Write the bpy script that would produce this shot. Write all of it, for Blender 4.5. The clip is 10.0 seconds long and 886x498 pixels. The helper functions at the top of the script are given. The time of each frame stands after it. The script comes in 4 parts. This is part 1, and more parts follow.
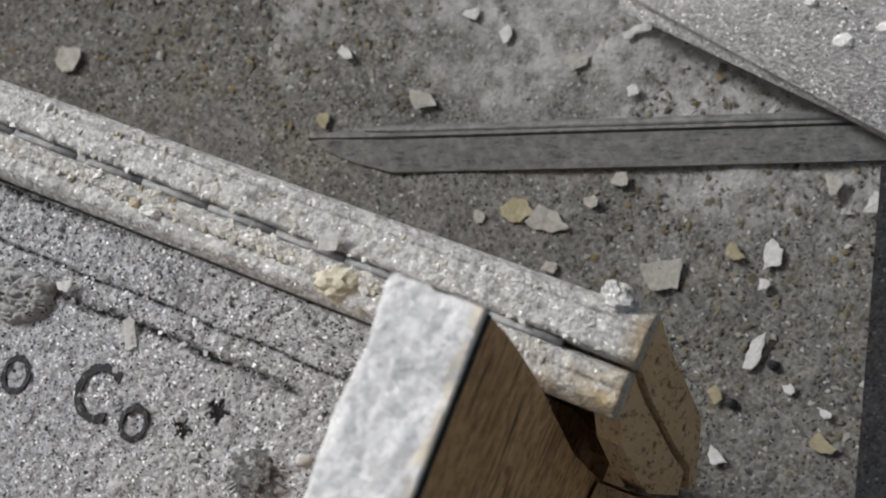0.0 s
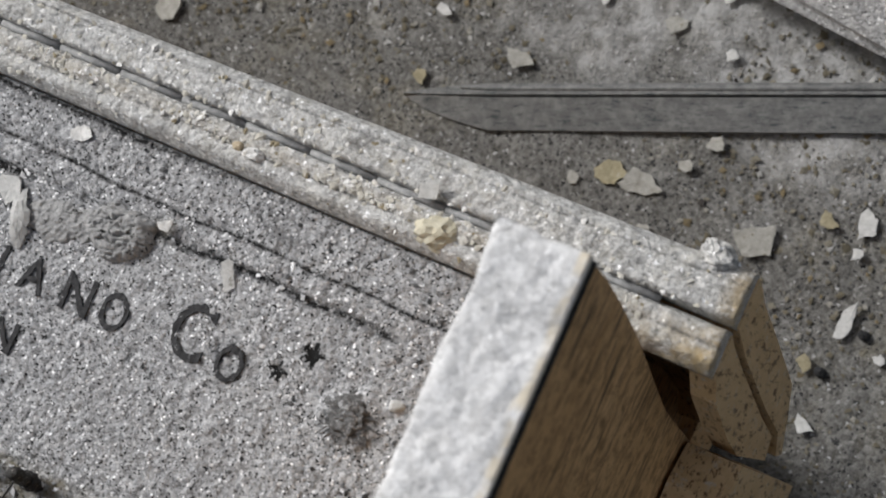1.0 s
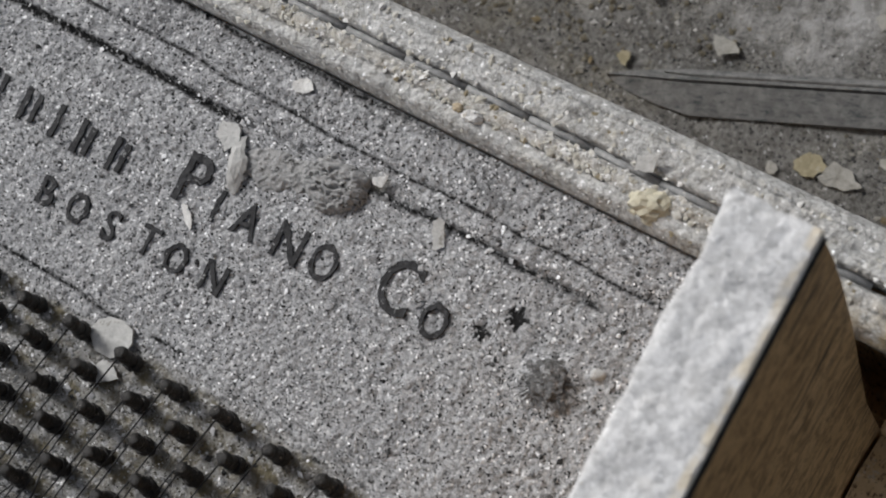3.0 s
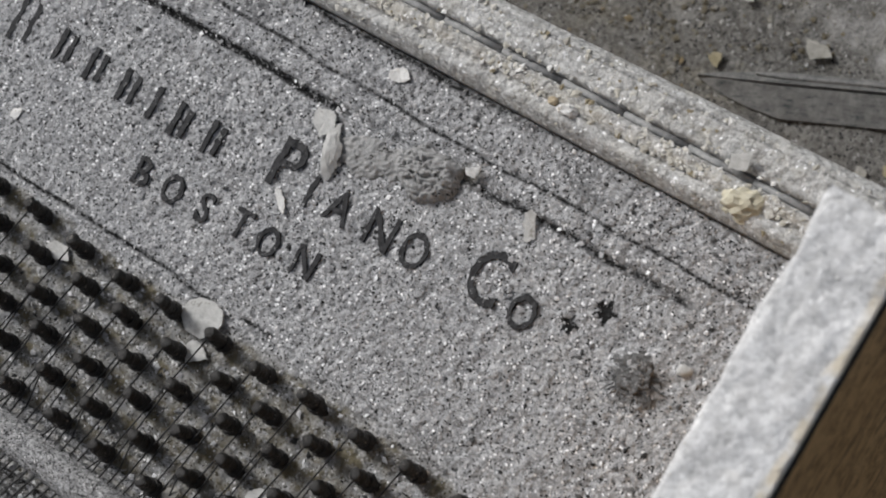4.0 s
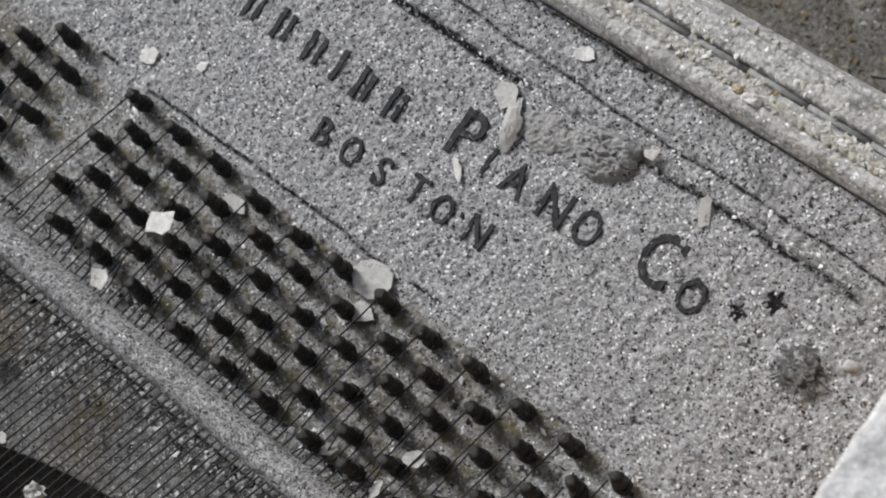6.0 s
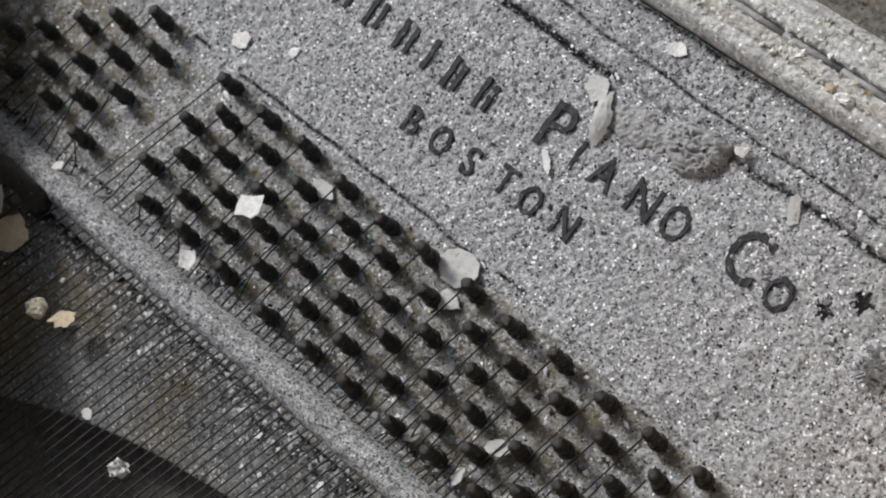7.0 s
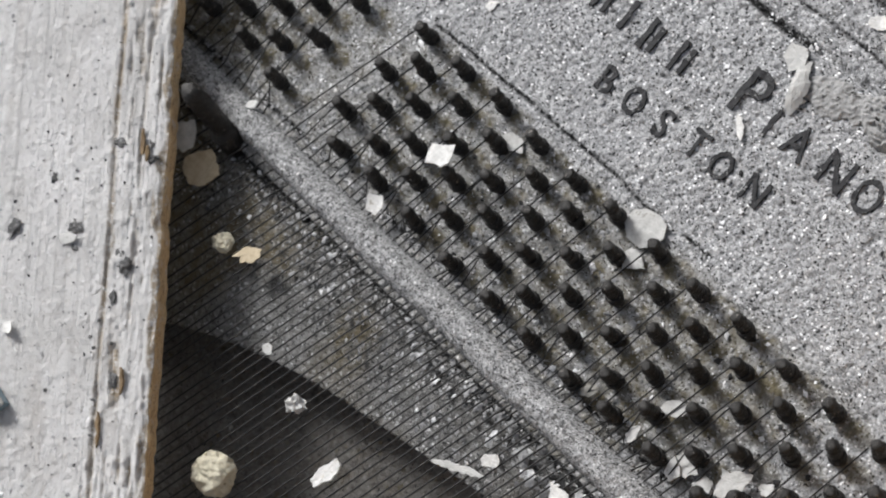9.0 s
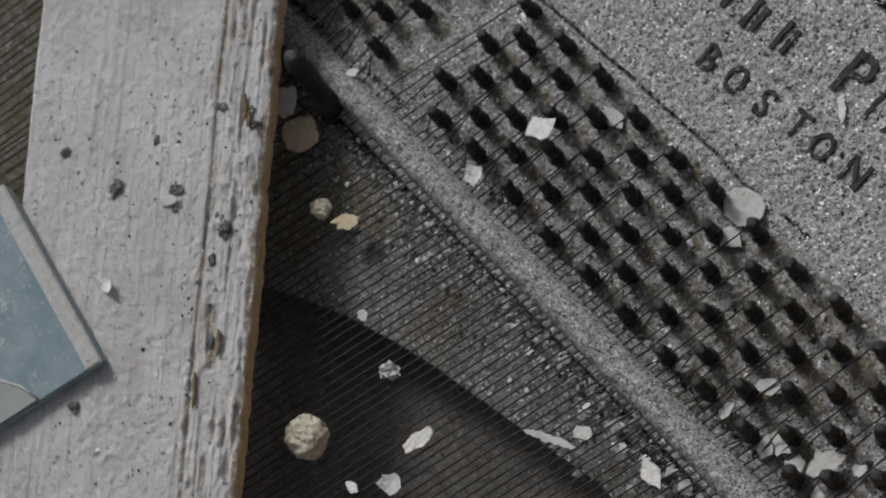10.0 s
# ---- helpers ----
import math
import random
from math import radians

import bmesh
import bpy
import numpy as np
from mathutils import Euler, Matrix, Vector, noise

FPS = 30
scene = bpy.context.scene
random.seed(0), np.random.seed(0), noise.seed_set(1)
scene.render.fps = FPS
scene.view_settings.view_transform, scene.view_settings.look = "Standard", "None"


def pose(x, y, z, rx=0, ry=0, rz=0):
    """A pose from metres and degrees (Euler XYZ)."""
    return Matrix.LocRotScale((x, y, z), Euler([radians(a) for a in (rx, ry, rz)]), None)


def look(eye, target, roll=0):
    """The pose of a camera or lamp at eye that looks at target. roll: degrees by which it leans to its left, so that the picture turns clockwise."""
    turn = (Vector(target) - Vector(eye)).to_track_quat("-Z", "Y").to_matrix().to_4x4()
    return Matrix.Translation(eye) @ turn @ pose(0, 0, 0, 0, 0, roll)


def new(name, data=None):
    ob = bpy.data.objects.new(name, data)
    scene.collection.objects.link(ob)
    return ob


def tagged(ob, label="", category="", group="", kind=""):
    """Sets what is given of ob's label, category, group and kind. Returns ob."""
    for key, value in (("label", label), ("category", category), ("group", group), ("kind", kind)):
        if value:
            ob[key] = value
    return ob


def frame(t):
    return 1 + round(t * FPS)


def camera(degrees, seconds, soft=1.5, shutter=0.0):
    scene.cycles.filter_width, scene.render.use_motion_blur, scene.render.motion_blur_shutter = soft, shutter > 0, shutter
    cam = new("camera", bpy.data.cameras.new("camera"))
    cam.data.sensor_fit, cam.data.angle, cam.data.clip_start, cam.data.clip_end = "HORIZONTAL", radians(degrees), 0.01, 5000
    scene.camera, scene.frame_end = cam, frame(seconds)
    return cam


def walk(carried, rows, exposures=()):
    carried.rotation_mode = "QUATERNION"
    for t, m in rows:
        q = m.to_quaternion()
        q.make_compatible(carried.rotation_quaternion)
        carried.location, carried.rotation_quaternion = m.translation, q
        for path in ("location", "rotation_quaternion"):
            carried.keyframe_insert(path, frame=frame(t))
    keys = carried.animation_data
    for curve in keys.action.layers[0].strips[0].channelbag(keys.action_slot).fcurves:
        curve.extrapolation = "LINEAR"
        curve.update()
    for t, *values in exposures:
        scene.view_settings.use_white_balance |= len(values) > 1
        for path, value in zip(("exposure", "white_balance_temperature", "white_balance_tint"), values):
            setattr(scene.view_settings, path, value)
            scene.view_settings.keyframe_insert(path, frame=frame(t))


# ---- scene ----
cam = camera(25.00, 10.0, soft=1.9)
cam.data.dof.use_dof, cam.data.dof.focus_distance, cam.data.dof.aperture_fstop = True, 0.87, 18
PATH = [
    (0.0, (0.3054, 0.0590, 0.7398), (0.0733, 0.1035, 0), -58.02),
    (0.5, (0.3034, 0.0524, 0.7410), (0.0593, 0.0863, 0), -59.82),
    (1.0, (0.2999, 0.0463, 0.7429), (0.0434, 0.0712, 0), -60.98),
    (1.5, (0.2957, 0.0405, 0.7454), (0.0252, 0.0582, 0), -61.58),
    (2.0, (0.2914, 0.0341, 0.7486), (0.0059, 0.0460, 0), -61.82),
    (2.5, (0.2884, 0.0293, 0.7530), (-0.0133, 0.0343, 0), -62.10),
    (3.0, (0.2850, 0.0235, 0.7573), (-0.0316, 0.0226, 0), -62.16),
    (4.5, (0.2822, 0.0112, 0.7690), (-0.0812, -0.0105, 0), -62.18),
    (5.0, (0.2805, 0.0059, 0.7738), (-0.0964, -0.0230, 0), -61.94),
    (5.5, (0.2778, 0.0015, 0.7765), (-0.1121, -0.0363, 0), -61.84),
    (7.0, (0.2656, -0.0050, 0.7925), (-0.1616, -0.0761, 0), -62.88),
    (7.5, (0.2624, -0.0086, 0.7973), (-0.1775, -0.0921, 0), -63.16),
    (8.0, (0.2595, -0.0128, 0.8022), (-0.1933, -0.1096, 0), -63.43),
    (8.5, (0.2584, -0.0170, 0.8060), (-0.2092, -0.1283, 0), -63.65),
    (9.0, (0.2566, -0.0213, 0.8110), (-0.2256, -0.1488, 0), -63.97),
    (9.5, (0.2525, -0.0247, 0.8199), (-0.2422, -0.1710, 0), -64.62),
    (10.0, (0.2493, -0.0288, 0.8270), (-0.2574, -0.1924, 0), -64.98),
]
# the clip's camera holds back a little at first, and darkens at the very end
EXPOSURES = [(0.0, -0.15), (1.0, -0.13), (3.0, -0.36), (4.5, -0.28), (5.5, -0.25), (7.0, -0.1), (8.5, 0.1), (9.7, 0.26), (9.8, 0.12), (9.9, -0.22), (10.0, -0.68)]
walk(cam, [(t, look(eye, target, roll)) for t, eye, target, roll in PATH], EXPOSURES)

# ---- light ----
SUN_EL, SUN_AZ = 43, 163  # degrees; azimuth counted from +x towards +y
world = bpy.data.worlds.new("sky")
scene.world = world
world.use_nodes = True
wn = world.node_tree
sky = wn.nodes.new("ShaderNodeTexSky")
sky.sky_type, sky.sun_disc = "NISHITA", False
sky.sun_elevation, sky.sun_rotation = radians(SUN_EL), radians(90 - SUN_AZ)
sky.air_density, sky.dust_density = 1.0, 4.0
grey = wn.nodes.new("ShaderNodeHueSaturation")  # an overcast, nearly colourless sky
grey.inputs["Saturation"].default_value = 0.45
wn.links.new(sky.outputs[0], grey.inputs["Color"])
wn.links.new(grey.outputs[0], wn.nodes["Background"].inputs[0])
wn.nodes["Background"].inputs[1].default_value = 0.1
sun = new("sun", bpy.data.lights.new("sun", "SUN"))
sun.data.energy, sun.data.angle, sun.data.color = 3.1, radians(14), (0.985, 0.99, 1.0)
a, e = radians(SUN_AZ), radians(SUN_EL)
sun.matrix_world = look((math.cos(a) * math.cos(e) * 3, math.sin(a) * math.cos(e) * 3, math.sin(e) * 3), (0, 0, 0))


# ---- materials ----
def nodes_of(name):
    m = bpy.data.materials.new(name)
    m.use_nodes = True
    nt = m.node_tree
    return m, nt, nt.nodes["Principled BSDF"]


def col(c):
    return (c, c, c, 1) if isinstance(c, (int, float)) else (*c, 1)


def mix(nt, fac, a, b, mode="MIX"):
    n = nt.nodes.new("ShaderNodeMix")
    n.data_type, n.blend_type = "RGBA", mode
    for i, v in ((0, fac), (6, a), (7, b)):
        if hasattr(v, "links"):
            nt.links.new(v, n.inputs[i])
        else:
            n.inputs[i].default_value = v if i == 0 else col(v)
    return n.outputs[2]


def noise_tex(nt, vec, scale, detail=4, rough=0.6):
    n = nt.nodes.new("ShaderNodeTexNoise")
    n.inputs["Scale"].default_value, n.inputs["Detail"].default_value, n.inputs["Roughness"].default_value = scale, detail, rough
    nt.links.new(vec, n.inputs["Vector"])
    return n.outputs[0]


def ramp(nt, fac, lo, hi):
    n = nt.nodes.new("ShaderNodeMapRange")
    n.inputs[1].default_value, n.inputs[2].default_value = lo, hi
    nt.links.new(fac, n.inputs[0])
    return n.outputs[0]


def place(nt, stretch=None, turn=0.0):
    g = nt.nodes.new("ShaderNodeNewGeometry").outputs["Position"]
    if stretch is None:
        return g
    for rot, scale in (((0, 0, radians(turn)), (1, 1, 1)), ((0, 0, 0), stretch)):
        n = nt.nodes.new("ShaderNodeMapping")
        n.inputs["Rotation"].default_value, n.inputs["Scale"].default_value = rot, scale
        nt.links.new(g, n.inputs["Vector"])
        g = n.outputs[0]
    return g


def specks(nt, vec, scale, lo, hi):
    """Cells whose own random value lies above lo: irregular grains."""
    n = nt.nodes.new("ShaderNodeTexVoronoi")
    n.inputs["Scale"].default_value = scale
    nt.links.new(vec, n.inputs["Vector"])
    s = nt.nodes.new("ShaderNodeSeparateColor")
    nt.links.new(n.outputs["Color"], s.inputs[0])
    return ramp(nt, s.outputs[0], lo, hi)


def bump(nt, bsdf, height, strength, dist):
    n = nt.nodes.new("ShaderNodeBump")
    n.inputs["Strength"].default_value, n.inputs["Distance"].default_value = strength, dist
    nt.links.new(height, n.inputs["Height"])
    nt.links.new(n.outputs[0], bsdf.inputs["Normal"])


def attr(nt, name):
    n = nt.nodes.new("ShaderNodeAttribute")
    n.attribute_name = name
    return n.outputs["Fac"]


def math_node(nt, op, a, b):
    n = nt.nodes.new("ShaderNodeMath")
    n.operation = op
    for k, v in ((0, a), (1, b)):
        if hasattr(v, "links"):
            nt.links.new(v, n.inputs[k])
        else:
            n.inputs[k].default_value = v
    return n.outputs[0]


def cells(nt, vec, scale):
    """Distance to the nearest grain, and that grain's own random value."""
    n = nt.nodes.new("ShaderNodeTexVoronoi")
    n.inputs["Scale"].default_value = scale
    nt.links.new(vec, n.inputs["Vector"])
    sp = nt.nodes.new("ShaderNodeSeparateColor")
    nt.links.new(n.outputs["Color"], sp.inputs[0])
    return n.outputs["Distance"], sp.outputs[0]


def warped(nt, vec, scale, amount):
    """The place pushed about by noise, so that grains lose their straight sides."""
    n = nt.nodes.new("ShaderNodeTexNoise")
    n.inputs["Scale"].default_value, n.inputs["Detail"].default_value = scale, 3
    nt.links.new(vec, n.inputs["Vector"])
    sub = nt.nodes.new("ShaderNodeVectorMath")
    sub.operation = "SUBTRACT"
    sub.inputs[1].default_value = (0.5, 0.5, 0.5)
    nt.links.new(n.outputs["Color"], sub.inputs[0])
    mad = nt.nodes.new("ShaderNodeVectorMath")
    mad.operation = "MULTIPLY_ADD"
    mad.inputs[1].default_value = (amount, amount, amount)
    nt.links.new(sub.outputs[0], mad.inputs[0])
    nt.links.new(vec, mad.inputs[2])
    return mad.outputs[0]


def dusty(name, c1, c2, dark=0.05, light=0.7, dark_at=0.86, light_at=0.93, grain=520, big=28, stain=None, dirt=None, rough=0.95, height=0.0006, mottle=0.62, chalk=0.0, deep=0.45, warm=None):
    """Dust, ash and crumbled plaster: two tones, grain, dark and pale grains; stain and dirt follow mesh attributes,
    which on the plate also carry painted shade.
    """
    m, nt, b = nodes_of(name)
    p = place(nt)
    w = warped(nt, p, grain * 1.3, 0.9 / grain)
    c = mix(nt, ramp(nt, noise_tex(nt, p, big, 5), 0.35, 0.65), c1, c2)
    if warm:
        c = mix(nt, ramp(nt, noise_tex(nt, p, big * 2.3, 5, 0.65), 0.5, 0.72), c, warm)
    c = mix(nt, ramp(nt, noise_tex(nt, p, grain * 0.26, 5, 0.7), 0.33, 0.67), mix(nt, 1.0, c, mottle, "MULTIPLY"), mix(nt, 0.14, c, light))
    fine = noise_tex(nt, p, grain, 4, 0.8)
    c = mix(nt, ramp(nt, fine, 0.3, 0.7), mix(nt, 1.0, c, deep, "MULTIPLY"), mix(nt, 0.28, c, light))
    dist, own = cells(nt, w, grain * 1.15)
    c = mix(nt, ramp(nt, own, 0.0, 1.0), mix(nt, 1.0, c, 0.8, "MULTIPLY"), mix(nt, 0.12, c, light))
    pits = ramp(nt, noise_tex(nt, p, grain * 0.75, 5, 0.85), dark_at - 0.27, dark_at - 0.2)
    c = mix(nt, pits, c, mix(nt, 0.7, c, dark))
    c = mix(nt, specks(nt, w, grain * 2.3, dark_at + 0.1, dark_at + 0.12), c, dark)
    c = mix(nt, specks(nt, w, grain * 2.1, light_at + 0.02, light_at + 0.05), c, light)
    if chalk:
        c = mix(nt, ramp(nt, noise_tex(nt, p, 85, 5, 0.75), 0.6, 0.78), c, mix(nt, chalk, c, light))
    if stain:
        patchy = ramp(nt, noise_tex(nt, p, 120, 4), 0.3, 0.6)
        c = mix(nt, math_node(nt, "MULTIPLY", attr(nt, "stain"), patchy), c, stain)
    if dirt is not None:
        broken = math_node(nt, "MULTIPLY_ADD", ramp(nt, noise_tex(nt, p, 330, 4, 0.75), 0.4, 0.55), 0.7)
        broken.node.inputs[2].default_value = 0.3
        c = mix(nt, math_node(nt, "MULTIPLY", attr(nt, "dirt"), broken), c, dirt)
    nt.links.new(c, b.inputs["Base Color"])
    b.inputs["Roughness"].default_value = rough
    b.inputs["Specular IOR Level"].default_value = 0.2
    h = math_node(nt, "SUBTRACT", math_node(nt, "ADD", fine, noise_tex(nt, p, grain * 0.4, 4, 0.7)), math_node(nt, "MULTIPLY", dist, 0.55))
    bump(nt, b, h, 1.0, height * 1.5)
    return m


def wood(name, c1, c2, dark, stretch, turn=0.0, rough=0.6, height=0.0004, dust=None, dust_at=(0.5, 0.65)):
    m, nt, b = nodes_of(name)
    p = place(nt, stretch, turn)
    g = noise_tex(nt, p, 1.0, 6, 0.65)
    c = mix(nt, ramp(nt, g, 0.3, 0.7), c1, c2)
    streak = noise_tex(nt, p, 2.3, 3, 0.8)
    c = mix(nt, ramp(nt, streak, 0.54, 0.64), c, dark)
    if dust is not None:
        c = mix(nt, ramp(nt, noise_tex(nt, place(nt), 160, 6, 0.75), *dust_at), c, dust)
    nt.links.new(c, b.inputs["Base Color"])
    b.inputs["Roughness"].default_value = rough
    bump(nt, b, g, 0.6, height)
    return m


def painted(name, paint, tint, bare, stretch, turn):
    """Old flaking paint with grain showing through, dirt spots and bare wood."""
    m, nt, b = nodes_of(name)
    p, q = place(nt), place(nt, stretch, turn)
    c = mix(nt, ramp(nt, noise_tex(nt, p, 22, 5), 0.35, 0.68), paint, tint)
    g = noise_tex(nt, q, 1.0, 5, 0.7)
    c = mix(nt, ramp(nt, g, 0.56, 0.74), c, mix(nt, 1.0, c, 0.62, "MULTIPLY"))
    c = mix(nt, ramp(nt, noise_tex(nt, p, 480, 3), 0.55, 0.75), c, mix(nt, 1.0, c, 0.7, "MULTIPLY"))
    c = mix(nt, ramp(nt, noise_tex(nt, place(nt, (14, 60, 40), turn), 1.0, 6, 0.7), 0.52, 0.72), c, mix(nt, 1.0, c, (0.83, 0.81, 0.79), "MULTIPLY"))
    c = mix(nt, ramp(nt, noise_tex(nt, p, 210, 5, 0.85), 0.6, 0.66), c, mix(nt, 0.45, c, 0.85))
    spots = ramp(nt, noise_tex(nt, p, 150, 5, 0.85), 0.64, 0.69)
    c = mix(nt, spots, c, (0.13, 0.115, 0.1))
    edged = math_node(nt, "MULTIPLY", attr(nt, "bare"), ramp(nt, noise_tex(nt, p, 240, 5, 0.8), 0.36, 0.52))
    c = mix(nt, edged, c, mix(nt, ramp(nt, g, 0.4, 0.7), bare, mix(nt, 1.0, bare, 0.35, "MULTIPLY")))
    nt.links.new(c, b.inputs["Base Color"])
    b.inputs["Roughness"].default_value = 0.85
    bump(nt, b, math_node(nt, "ADD", noise_tex(nt, p, 420, 5, 0.8), g), 1.0, 0.0013)
    return m


def plain(name, c1, c2, scale, rough=0.8, metal=0.0, height=0.0003, spots=None, spot_at=(0.62, 0.7)):
    m, nt, b = nodes_of(name)
    p = place(nt)
    n = noise_tex(nt, p, scale, 5, 0.7)
    c = mix(nt, ramp(nt, n, 0.32, 0.68), c1, c2)
    if spots is not None:
        c = mix(nt, ramp(nt, noise_tex(nt, p, scale * 0.5, 3, 0.8), *spot_at), c, spots)
    nt.links.new(c, b.inputs["Base Color"])
    b.inputs["Roughness"].default_value, b.inputs["Metallic"].default_value = rough, metal
    bump(nt, b, n, 0.6, height)
    return m


def lumpy(name, tones, rough=0.95):
    """Loose crumbs: each one its own tone."""
    m, nt, b = nodes_of(name)
    r = nt.nodes.new("ShaderNodeNewGeometry").outputs["Random Per Island"]
    cr = nt.nodes.new("ShaderNodeValToRGB")
    cr.color_ramp.interpolation = "CONSTANT"
    while len(cr.color_ramp.elements) < len(tones):
        cr.color_ramp.elements.new(0.5)
    for el, (at, c) in zip(cr.color_ramp.elements, tones):
        el.position, el.color = at, col(c)
    nt.links.new(r, cr.inputs[0])
    c = mix(nt, ramp(nt, noise_tex(nt, place(nt), 900, 2), 0.3, 0.7), mix(nt, 1.0, cr.outputs[0], 0.75, "MULTIPLY"), cr.outputs[0])
    nt.links.new(c, b.inputs["Base Color"])
    b.inputs["Roughness"].default_value = rough
    return m


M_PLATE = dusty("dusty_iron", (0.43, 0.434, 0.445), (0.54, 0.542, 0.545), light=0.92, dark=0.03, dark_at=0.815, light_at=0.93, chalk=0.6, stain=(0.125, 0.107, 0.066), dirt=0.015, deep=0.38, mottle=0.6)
M_BAR = dusty("dusty_bar", (0.54, 0.535, 0.53), (0.64, 0.635, 0.63), light=0.85, grain=640, dark_at=0.78, light_at=0.95, dirt=0.03, deep=0.36)
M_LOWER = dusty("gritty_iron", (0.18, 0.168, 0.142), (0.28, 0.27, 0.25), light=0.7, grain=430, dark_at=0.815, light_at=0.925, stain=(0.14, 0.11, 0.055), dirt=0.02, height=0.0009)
M_MOULD = dusty("plaster_dust_on_wood", (0.6, 0.588, 0.545), (0.72, 0.71, 0.675), grain=430, light=0.9, dark_at=0.91, light_at=0.94, dirt=0.05, big=40, mottle=0.7, stain=(0.42, 0.32, 0.18), warm=(0.58, 0.545, 0.45), deep=0.42)
M_CAP = dusty("thick_white_dust", (0.66, 0.655, 0.65), (0.84, 0.835, 0.83), grain=330, light=0.92, dark_at=0.9, light_at=0.96, big=75, mottle=0.78, deep=0.68, stain=(0.6, 0.54, 0.44), height=0.0004)
M_FLOOR = dusty("dirt_floor", (0.066, 0.054, 0.033), (0.125, 0.113, 0.087), stain=(0.36, 0.358, 0.35), grain=340, light=0.46, dark=0.03, dark_at=0.82, light_at=0.955, big=14, warm=(0.15, 0.122, 0.06))
M_SLAB = dusty("grey_slab", (0.4, 0.398, 0.395), (0.52, 0.517, 0.512), grain=450, light=0.85, dark_at=0.88, light_at=0.93, big=20)
M_BLACK = dusty("black_felt", (0.011, 0.0115, 0.013), (0.02, 0.021, 0.024), dark=0.006, light=0.1, grain=420, light_at=0.95)
M_WOOD = wood("brown_veneer", (0.5, 0.295, 0.125), (0.66, 0.42, 0.205), (0.05, 0.03, 0.016), (140, 11, 120), rough=0.55, dust=(0.2, 0.115, 0.045), dust_at=(0.46, 0.66))
M_ENDWOOD = wood("bare_end_wood", (0.52, 0.35, 0.175), (0.66, 0.47, 0.26), (0.16, 0.09, 0.04), (200, 120, 30), rough=0.7, dust=(0.55, 0.5, 0.4), dust_at=(0.55, 0.7))
M_EDGE = wood("sawn_edge", (0.5, 0.345, 0.185), (0.62, 0.46, 0.27), (0.2, 0.125, 0.06), (120, 120, 400), rough=0.8, dust=(0.52, 0.48, 0.42), dust_at=(0.54, 0.68))
M_LATH = wood("grey_lath", (0.085, 0.085, 0.084), (0.15, 0.149, 0.145), (0.04, 0.05, 0.05), (50, 260, 260), -20.8, rough=0.85, dust=(0.26, 0.257, 0.248), dust_at=(0.45, 0.9))
M_SOUND = dusty("dark_soundboard", (0.105, 0.09, 0.07), (0.17, 0.152, 0.128), light=0.36, dark=0.03, grain=420, dark_at=0.87, light_at=0.965, big=30, warm=(0.15, 0.11, 0.062), deep=0.6)
M_PAINT = painted("old_white_paint", (0.55, 0.54, 0.525), (0.68, 0.67, 0.66), (0.3, 0.22, 0.125), (7, 330, 80), 47.4)
M_PIN = plain("rusty_black_steel", (0.006, 0.0055, 0.005), (0.022, 0.019, 0.016), 800, 0.5, 0.0, 0.0014, spots=(0.26, 0.24, 0.21), spot_at=(0.635, 0.68))
M_STRING = plain("black_wire", (0.004, 0.004, 0.004), (0.014, 0.013, 0.012), 300, 0.6, spots=(0.09, 0.085, 0.076))
M_LETTER = plain("bare_iron_letter", (0.008, 0.008, 0.009), (0.035, 0.035, 0.037), 520, 0.8, 0.0, 0.001, spots=(0.3, 0.3, 0.295))
M_HINGE = plain("dull_hinge_steel", (0.17, 0.172, 0.172), (0.34, 0.34, 0.335), 300, 0.65, 0.0, spots=(0.5, 0.485, 0.45))
M_FLAKE = plain("white_paint_flake", (0.52, 0.512, 0.49), (0.78, 0.77, 0.745), 380, 0.85, height=0.0012, spots=(0.38, 0.35, 0.29))
M_GFLAKE = plain("grey_paint_flake", (0.38, 0.376, 0.36), (0.55, 0.545, 0.525), 260, 0.85, height=0.001, spots=(0.27, 0.26, 0.235))
M_FCHIP = plain("dusty_floor_chip", (0.22, 0.212, 0.185), (0.37, 0.36, 0.33), 230, 0.9, height=0.001, spots=(0.16, 0.14, 0.1))
M_OCHRE = plain("ochre_floor_chip", (0.19, 0.165, 0.1), (0.3, 0.265, 0.175), 200, 0.9, height=0.001, spots=(0.34, 0.33, 0.3))
M_TAN = plain("tan_flake", (0.34, 0.275, 0.18), (0.5, 0.42, 0.3), 200, 0.85, height=0.001, spots=(0.2, 0.15, 0.09))
M_YROCK = plain("yellow_plaster", (0.44, 0.4, 0.29), (0.6, 0.565, 0.45), 260, 0.95, height=0.0016, spots=(0.22, 0.19, 0.12))
M_CLUMP = plain("grey_clump", (0.22, 0.218, 0.213), (0.42, 0.417, 0.408), 420, 0.95, height=0.0022, spots=(0.04, 0.038, 0.035), spot_at=(0.57, 0.66))
M_SPLINTER = plain("weathered_splinter", (0.15, 0.1, 0.055), (0.26, 0.185, 0.105), 260, 0.85, height=0.0008, spots=(0.34, 0.3, 0.25))
M_DIRT = plain("dark_dirt", (0.055, 0.054, 0.053), (0.19, 0.188, 0.185), 480, 0.95, height=0.0024, spots=(0.38, 0.378, 0.372), spot_at=(0.55, 0.68))
M_CRUMB = lumpy("plaster_crumbs", ((0.0, 0.26), (0.28, 0.4), (0.55, 0.56), (0.7, 0.86), (0.82, 0.1), (0.9, 0.03)))
